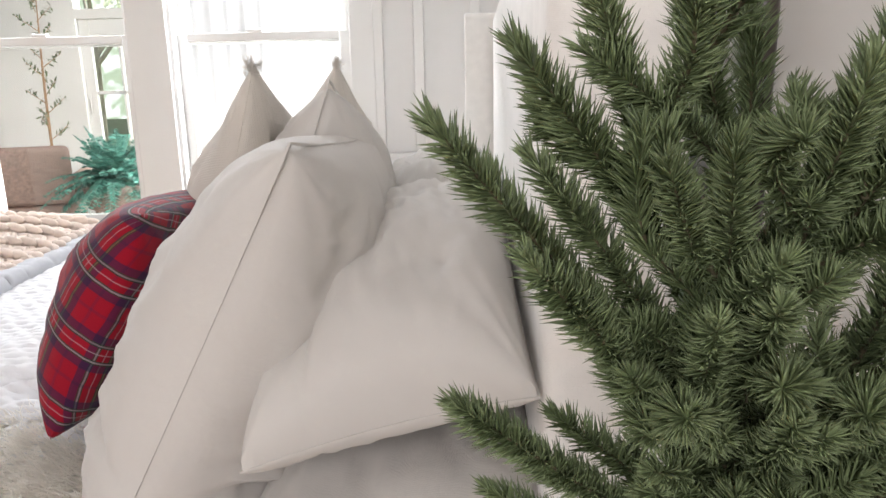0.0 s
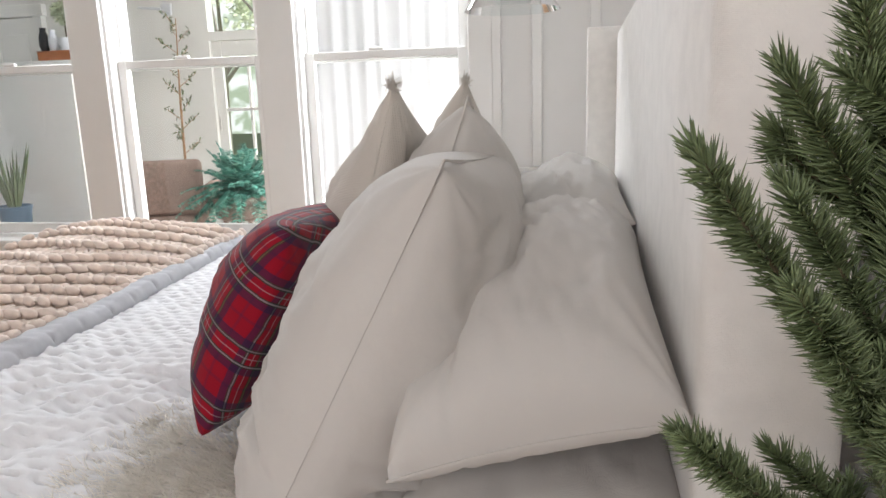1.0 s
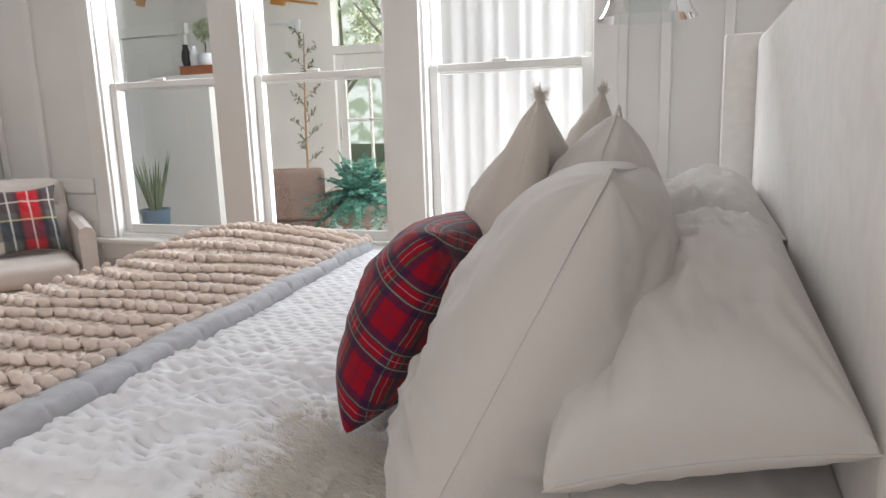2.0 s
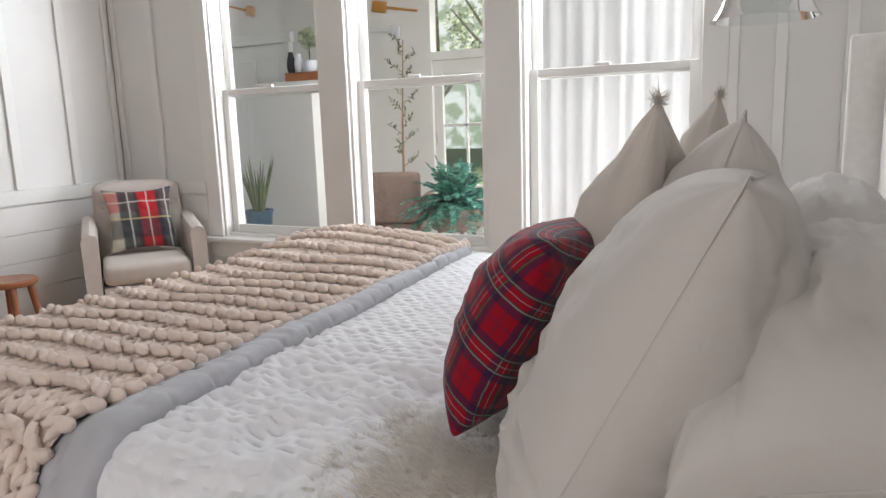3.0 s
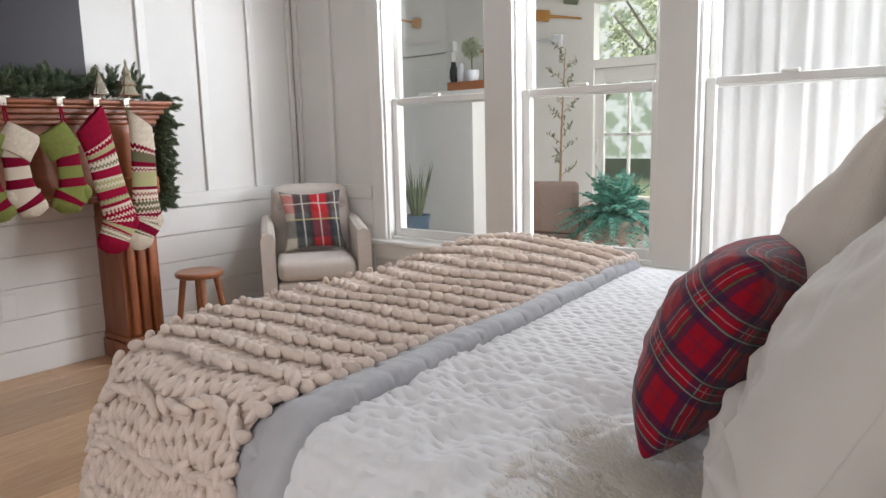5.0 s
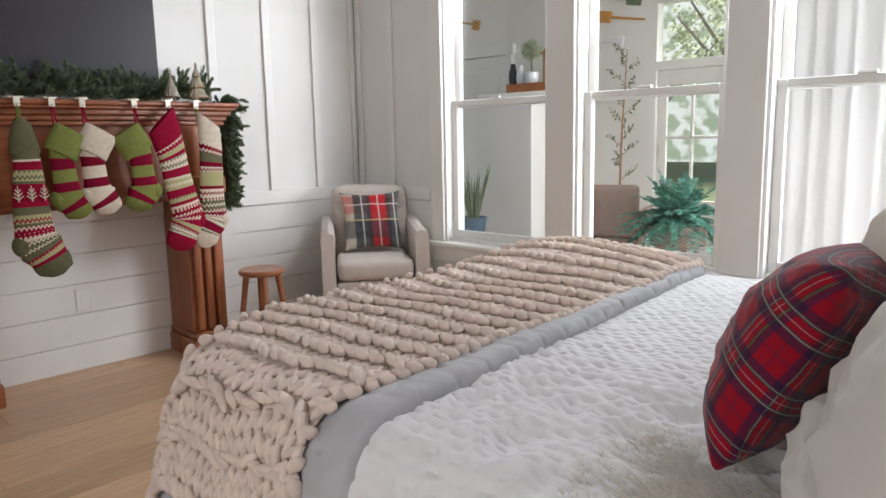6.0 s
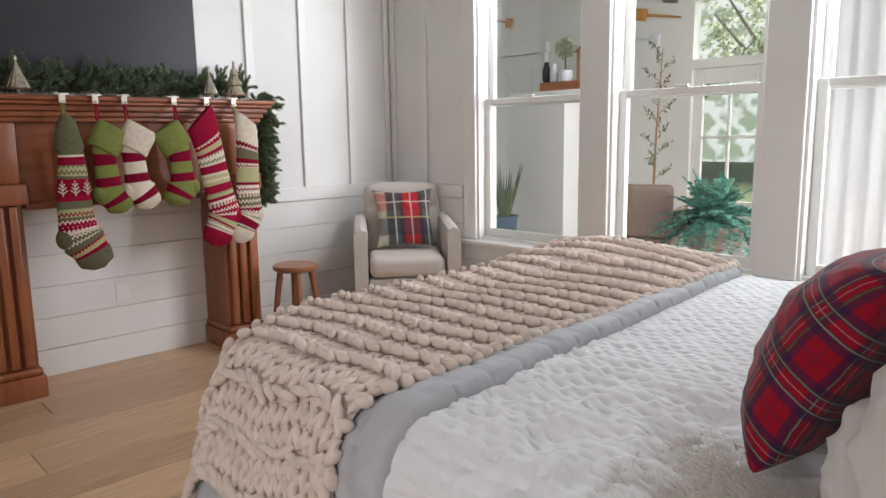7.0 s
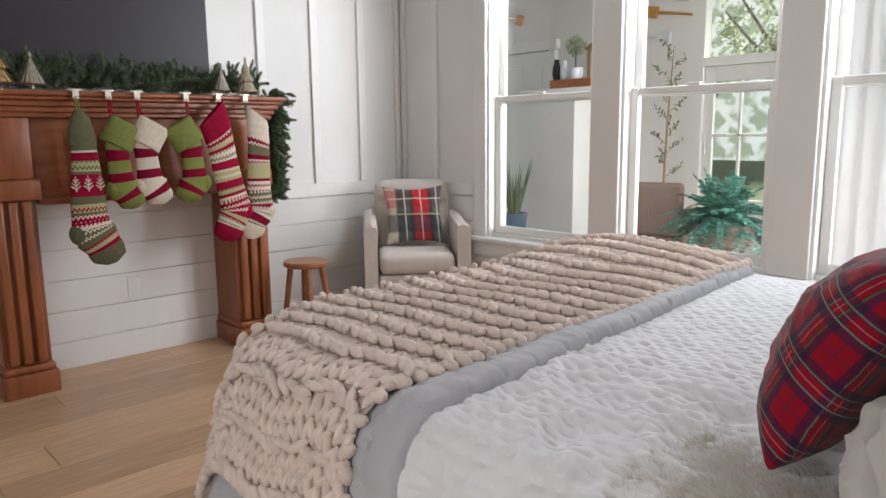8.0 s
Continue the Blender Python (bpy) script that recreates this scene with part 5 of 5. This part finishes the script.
sheer = cn.nodes.new("ShaderNodeBsdfTranslucent")      # daylight through the thin cloth
sheer.inputs[0].default_value = (0.86, 0.86, 0.88, 1)
cm = cn.nodes.new("ShaderNodeMixShader")
cm.inputs[0].default_value = 0.3
cn.links.new(cn.nodes["Principled BSDF"].outputs[0], cm.inputs[1])
cn.links.new(sheer.outputs[0], cm.inputs[2])
cn.links.new(cm.outputs[0], cn.nodes["Material Output"].inputs[0])
PALEWOOD = mat("lantern_wood", (0.42, 0.26, 0.14), 0.7, var=0.25, scale=25)
ORANGE = mat("orange_paddle_paint", (0.55, 0.26, 0.05), 0.5, var=0.15)
GRASS = mat("garden_ground", (0.14, 0.18, 0.08), 0.9, var=0.4, scale=2)

structure("ground", boxed(-40, 40, YN + T + 0.004, 80, -0.20, -0.10), GRASS, "green garden lawn beyond the porch")
# The backdrop glows by itself; haze and overbright sky are painted in its emission.
GLOW_HAZE = bpy.data.materials.new("glowing_distance")
GLOW_HAZE.use_nodes = True
hz = GLOW_HAZE.node_tree
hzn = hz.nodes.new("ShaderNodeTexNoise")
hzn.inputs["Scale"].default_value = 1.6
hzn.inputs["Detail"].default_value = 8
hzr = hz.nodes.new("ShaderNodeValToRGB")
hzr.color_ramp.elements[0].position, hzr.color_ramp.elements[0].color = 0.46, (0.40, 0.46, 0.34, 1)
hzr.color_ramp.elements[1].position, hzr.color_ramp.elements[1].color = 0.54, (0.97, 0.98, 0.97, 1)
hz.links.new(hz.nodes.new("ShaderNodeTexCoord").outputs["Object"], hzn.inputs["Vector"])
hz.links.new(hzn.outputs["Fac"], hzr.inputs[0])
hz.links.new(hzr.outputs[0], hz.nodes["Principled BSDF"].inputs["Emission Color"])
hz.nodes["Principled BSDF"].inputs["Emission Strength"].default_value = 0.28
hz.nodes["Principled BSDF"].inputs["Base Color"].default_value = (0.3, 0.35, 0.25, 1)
structure("backdrop", boxed(-40, 30, 30, 30.2, -0.1, 18), GLOW_HAZE, "self-glowing backdrop painted as washed-out woods and bright sky far beyond the garden")
structure("porch_floor", boxed(-7.0, 2.5, YN + T + 0.002, 6.65, -0.099, 0.0), PAVE, "warm paved porch floor")
PW = 6.5
bm = bmesh.new()
for a, b, z0, z1 in ((-7.0, -3.22, 0, 2.9), (-3.22, -2.52, 2.36, 2.9), (-3.22, -2.52, 1.76, 1.84), (-2.52, -1.9, 0, 2.9), (-1.9, 0.5, 0, 0.35), (-1.9, 0.5, 2.5, 2.9), (0.5, 2.5, 0, 2.9)):
    box(bm, a, b, PW, PW + 0.12, z0, z1)
structure("wall_porch", bm, PLASTER, "white porch wall with a glazed door and garden openings")
structure("wall_porch_side", boxed(-7.12, -7.0, YN + T, PW + 0.12, 0, 2.9), PLASTER, "white porch side wall")

# Roof out of view, added to keep the strong sun off the room.
structure("porch_roof", boxed(-7.12, 2.6, YN + T + 0.002, PW + 0.14, 2.9, 3.0), PLASTER, "plain white unseen roof added over the porch to block the sun")

gd = empty("door_1", "white glazed porch door with garden behind", "door", pose(-2.87, PW + 0.03, 0), kind="structure")
bm = bmesh.new()
for a, b, z0, z1 in ((-0.345, -0.25, 0.0, 1.755), (0.25, 0.345, 0.0, 1.755), (-0.25, 0.25, 0.0, 0.55), (-0.25, 0.25, 1.62, 1.755), (-0.25, 0.25, 1.12, 1.15), (-0.012, 0.012, 0.55, 1.62)):
    box(bm, a, b, 0, 0.04, z0, z1, 0.004, 1)
part("door_frame", bm, PLASTER, gd)
pn = part("pane", boxed(-0.25, 0.25, 0.018, 0.022, 0.55, 1.62), PANE, gd, "", False)
pn.visible_shadow = False
part("door_handle", rod(bmesh.new(), (-0.30, -0.04, 0.95), (-0.30, -0.04, 1.08), 0.008, 0.008, 10), NICKEL, gd)

wd = empty("door_2", "white panelled porch door with moulded frame", "door", pose(-5.35, PW - 0.05, 0), kind="structure")
part("door_leaf", boxed(-0.36, 0.36, 0.0, 0.045, 0.01, 2.05, 0.004, 1), PLASTER, wd)
for a, b, z0, z1 in ((-0.28, -0.04, 0.25, 0.95), (0.04, 0.28, 0.25, 0.95), (-0.28, -0.04, 1.1, 1.9), (0.04, 0.28, 1.1, 1.9)):
    part("panel", boxed(a, b, -0.012, -0.0005, z0, z1, 0.005, 1), PLASTER, wd)
for a, b, z0, z1 in ((-0.46, -0.365, 0.0, 2.06), (0.365, 0.46, 0.0, 2.06), (-0.48, 0.48, 2.061, 2.17)):
    part("door_casing", boxed(a, b, -0.02, 0.048, z0, z1, 0.004, 1), TRIM, wd)

hearth = empty("porch_hearth", "white plastered porch hearth with a shelf", "hearth", pose(-4.5, 6.0, 0))
along(hearth, [part("hearth_block", boxed(-5.05, -4.06, 5.68, PW - 0.07, 0.0, 1.52), PLASTER, smooth=False),
               part("shelf", boxed(-4.66, -3.78, 5.60, PW - 0.06, 1.521, 1.585, 0.006, 2), PLASTER)])
e = empty("wooden_box", "low reddish wooden box on the porch shelf", "box", pose(-4.10, 5.72, 1.586))
part("body", boxed(-0.235, 0.235, -0.07, 0.07, 0, 0.072, 0.004, 1), TERRA, e)
part("lid", boxed(-0.24, 0.24, -0.075, 0.075, 0.0725, 0.08, 0.003, 1), TERRA, e)


def vase(x, y, z, h, r, material, label):
    e = empty("vase", label, "vase", pose(x, y, z), "vases on the porch shelf")
    part("body", lathe(bmesh.new(), ((r * 0.7, 0), (r, h * 0.25), (r * 0.95, h * 0.6), (r * 0.55, h * 0.85), (r * 0.62, h), (r * 0.5, h), (r * 0.45, h * 0.86)), 24), material, e)


vase(-4.29, 5.70, 1.667, 0.19, 0.042, BLACK, "dark slim vase on the wooden box")
vase(-4.20, 5.70, 1.667, 0.17, 0.042, WHITEGL, "white slim vase on the wooden box")
rnd = random.Random(31)
tp = empty("topiary", "round green topiary in a pale pot on the wooden box", "plant", pose(-4.07, 5.70, 1.667))
part("pot", lathe(bmesh.new(), ((0.05, 0), (0.07, 0.05), (0.066, 0.10), (0.055, 0.10), (0.05, 0.09)), 24), WHITEGL, tp)
part("stem", rod(bmesh.new(), (0, 0, 0.08), (0, 0, 0.24), 0.006, 0.006, 8), TWIG, tp)


def leaf(bm, p, d, ln, wd):
    """A small folded leaf blade with a raised rib."""
    side = d.cross(Vector((rnd.uniform(-1, 1), rnd.uniform(-1, 1), rnd.uniform(-1, 1)))).normalized() * wd
    up = d.cross(side).normalized() * wd * 0.35
    a, c, t = bm.verts.new(p), bm.verts.new(p + d * ln * 0.5 + up), bm.verts.new(p + d * ln)
    l, r = bm.verts.new(p + d * ln * 0.45 + side), bm.verts.new(p + d * ln * 0.45 - side)
    for f in ((a, l, c), (l, t, c), (a, c, r), (c, t, r)):
        bm.faces.new(f)


def rand_dir():
    v = Vector((rnd.gauss(0, 1), rnd.gauss(0, 1), rnd.gauss(0, 1)))
    return v.normalized()


bm = bmesh.new()
for _ in range(420):
    d = rand_dir()
    leaf(bm, Vector((0, 0, 0.30)) + d * rnd.uniform(0.03, 0.085), (d + 0.6 * rand_dir()).normalized(), 0.035, 0.012)
part("crown", bm, GARDEN, tp)

lt = empty("lantern", "wooden lantern with a pitched roof on the porch shelf", "lantern", pose(-3.90, 5.85, 1.586))
for sx in (-0.075, 0.075):
    for sy in (-0.075, 0.075):
        part("post", boxed(sx - 0.012, sx + 0.012, sy - 0.012, sy + 0.012, 0.03, 0.34), PALEWOOD, lt, "", False)
part("base", boxed(-0.1, 0.1, -0.1, 0.1, 0, 0.029, 0.004, 1), PALEWOOD, lt)
part("roof", lathe(bmesh.new(), ((0.15, 0.341), (0.14, 0.36), (0.05, 0.44), (0.03, 0.46), (0.01, 0.50)), 4, pose(0, 0, 0, 0, 0, 45)), PALEWOOD, lt, "", False)


def paddle(x, z, ln, material, label, turn):
    e = empty("paddle", label, "paddle", pose(x, PW - 0.018, z, 0, turn, 0), "paddles on the porch wall")
    part("blade", boxed(-ln * 0.5, -ln * 0.18, -0.012, 0.012, -0.055, 0.055, 0.011, 3), material, e)
    part("handle", rod(bmesh.new(), (-ln * 0.18, 0, 0), (ln * 0.5, 0, 0), 0.014, 0.010, 10), material, e)


paddle(-3.60, 2.28, 0.52, ORANGE, "orange painted wooden paddle on the porch wall", 10)
paddle(-3.62, 2.46, 0.50, mat("green_paddle_paint", (0.13, 0.17, 0.10), 0.5, var=0.3), "dark green wooden paddle on the porch wall", 190)
paddle(-3.72, 2.07, 0.34, WHITEGL, "white wooden paddle on the porch wall", 185)
paddle(-5.55, 2.46, 0.36, ORANGE, "orange painted wooden paddle on the porch wall", 195)

# blue planter with spiky leaves
bp_ = empty("blue_planter", "tall blue glazed planter with spiky leaves", "planter", pose(-4.52, 5.36, 0))
part("pot", lathe(bmesh.new(), ((0.085, 0), (0.10, 0.08), (0.125, 0.36), (0.14, 0.40), (0.125, 0.405), (0.11, 0.36)), 28), BLUEPOT, bp_)
bm = bmesh.new()
for k in range(16):
    a = k * 2.4
    needle(bm, Vector((0.03 * math.cos(a), 0.03 * math.sin(a), 0.36)), Vector((0.28 * math.cos(a), 0.28 * math.sin(a), 1)).normalized(), rnd.uniform(0.35, 0.62), 0.013)
part("leaves", bm, OLIVEL, bp_)


def fern():
    e = empty("potted_fern", "large lush fern in a dark planter on a wooden stand", "plant", pose(-2.20, 4.9, 0))
    part("planter", lathe(bmesh.new(), ((0.15, 0.38), (0.19, 0.40), (0.21, 0.54), (0.20, 0.55), (0.17, 0.50)), 28), WICKER, e)
    for k in range(4):
        a = 0.78 + k * 1.571
        part("stand_leg", rod(bmesh.new(), (0.19 * math.cos(a), 0.19 * math.sin(a), 0), (0.13 * math.cos(a), 0.13 * math.sin(a), 0.40), 0.014, 0.02, 10), WICKER, e)
    for k in range(110):
        a = k * 2.399
        el = 0.25 + 1.15 * ((k % 9) / 9)
        ln = rnd.uniform(0.34, 0.52)
        d = Vector((math.cos(a) * math.cos(el), math.sin(a) * math.cos(el), math.sin(el)))
        bm = bmesh.new()
        prev = Vector((0, 0, 0.54))
        for s in range(1, 19):
            t = s / 18
            p = Vector((0, 0, 0.54)) + d * ln * t + Vector((0, 0, -0.30 * t * t * math.cos(el)))
            rod(bm, prev, p, 0.0025, 0.002, 4, False)
            fw = (p - prev).normalized()
            for sd in (-1, 1):
                sv = fw.cross(Vector((0, 0, 1))).normalized() * sd
                leaf(bm, p, (sv + fw * 0.45 + Vector((0, 0, -0.15))).normalized(), 0.085 * (1.1 - 0.75 * t), 0.0095)
            prev = p
        part("frond", bm, LEAF, e)


fern()

# wicker armchair beside the fern
wc = empty("wicker_chair", "brown wicker porch armchair", "chair", pose(-2.92, 5.15, 0, 0, 0, 200))
part("seat", boxed(-0.28, 0.28, -0.27, 0.27, 0.28, 0.40, 0.03, 3), WICKER, wc)
part("backrest", boxed(-0.29, 0.29, 0.20, 0.29, 0.401, 0.80, 0.04, 4), WICKER, wc)
for sx in (-1, 1):
    part("arm", boxed(sx * 0.30 - 0.04, sx * 0.30 + 0.04, -0.26, 0.195, 0.401, 0.60, 0.03, 3), WICKER, wc)
    for sy in (-0.22, 0.22):
        part("leg", rod(bmesh.new(), (sx * 0.25, sy, 0), (sx * 0.25, sy, 0.285), 0.022, 0.026, 10), WICKER, wc)

# slender potted olive tree
ot = empty("olive_tree", "slender potted olive tree with sparse leaves", "tree", pose(-3.46, 6.28, 0))
part("pot", lathe(bmesh.new(), ((0.12, 0), (0.16, 0.3), (0.17, 0.32), (0.15, 0.32), (0.14, 0.28)), 24), WHITEGL, ot)
bm = rod(bmesh.new(), (0, 0, 0.28), (0.02, 0, 1.2), 0.014, 0.010, 8)
rod(bm, (0.02, 0, 1.2), (0.06, 0, 1.95), 0.010, 0.004, 8)
lf = bmesh.new()
for k in range(16):
    z = 0.75 + k * 0.075
    a = k * 2.4
    b0 = Vector((0.02 + 0.02 * k / 16, 0, z))
    b1 = b0 + Vector((0.16 * math.cos(a), 0.12 * math.sin(a), 0.12))
    rod(bm, b0, b1, 0.004, 0.002, 5)
    for j in range(14):
        leaf(lf, b0.lerp(b1, 0.3 + 0.7 * j / 13), (rand_dir() + Vector((0, 0, 0.4))).normalized(), 0.05, 0.009)
part("trunk", bm, PALEWOOD, ot)
part("crown", lf, OLIVEL, ot)


def curtain(x0, x1, label):
    bm = bmesh.new()
    for side in (0.0, 0.006):
        grid_mesh(bm, 120, 6, lambda u, v: Vector((x0 + (x1 - x0) * u, 5.72 + side + 0.007 * math.sin(u * (x1 - x0) * 48 + 2 * wob(u * 9, 0, 1)) * (0.6 + 0.4 * v) + 0.02 * wob(u * 6, v, 3), 0.02 + 2.5 * (1 - v))))
    tagged(part("curtain", bm, CURTAIN), label, "curtain", "porch curtains")


curtain(-1.97, -0.92, "white porch curtain hanging in folds")
curtain(-0.918, 0.54, "white porch curtain hanging in folds")
pole = part("curtain_pole", rod(bmesh.new(), (-2.05, 5.723, 2.53), (0.6, 5.723, 2.53), 0.012, 0.012, 12), NICKEL)
tagged(pole, "slim metal curtain pole across the porch", "curtain pole")
for px_ in (-2.05, 0.6):
    tagged(part("porch_post", boxed(px_ - 0.05, px_ + 0.05, 5.67, 5.77, 0, 2.9, 0.006, 2), PLASTER), "square white porch post", "post", "porch posts")

# garden trees seen through the door and openings
BARK = mat("gray_bark", (0.34, 0.30, 0.26), 0.9, var=0.3, scale=12)


def garden_tree(x, y, h, r):
    e = empty("garden_tree", "leafy green garden tree beyond the porch", "tree", pose(x, y, -0.1), "garden trees")
    tb = rod(bmesh.new(), (0, 0, 0), (0.1, 0, h * 0.55), 0.11, 0.07, 10)
    for k in range(6):
        a = k * 1.05
        rod(tb, (0.1, 0, h * (0.35 + 0.03 * k)), (r * 0.7 * math.cos(a), r * 0.7 * math.sin(a), h * (0.6 + 0.05 * k)), 0.045, 0.015, 6)
    part("trunk", tb, BARK, e)
    bm = bmesh.new()
    for _ in range(22):
        c0 = rand_dir() * r * rnd.uniform(0.35, 1.0)
        c0.z = c0.z * 0.8 + h * 0.72
        for _ in range(110):
            d = rand_dir()
            leaf(bm, c0 + d * rnd.uniform(0.05, 0.42), rand_dir(), 0.10, 0.03)
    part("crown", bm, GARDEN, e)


for gx, gy, gh, gr in ((-4.4, 11.5, 4.2, 1.5), (-6.6, 13.0, 4.8, 1.7), (-2.6, 12.5, 4.0, 1.4), (-0.3, 13.5, 4.5, 1.6), (2.2, 14.0, 4.6, 1.7)):
    garden_tree(gx, gy, gh, gr)
# ---- floor boards, last ----
x = XW
while x < XE:
    w = rng.choice((0.19, 0.19, 0.235, 0.15))
    y = YS - rng.uniform(0, 1.2)
    while y < YN:
        ln = rng.choice((0.9, 1.3, 1.7))
        y0, y1 = max(y, YS), min(y + ln, YN)
        if y1 - y0 > 0.05:
            plank(x, min(x + w, XE), y0, y1)
        y += ln
    x += w
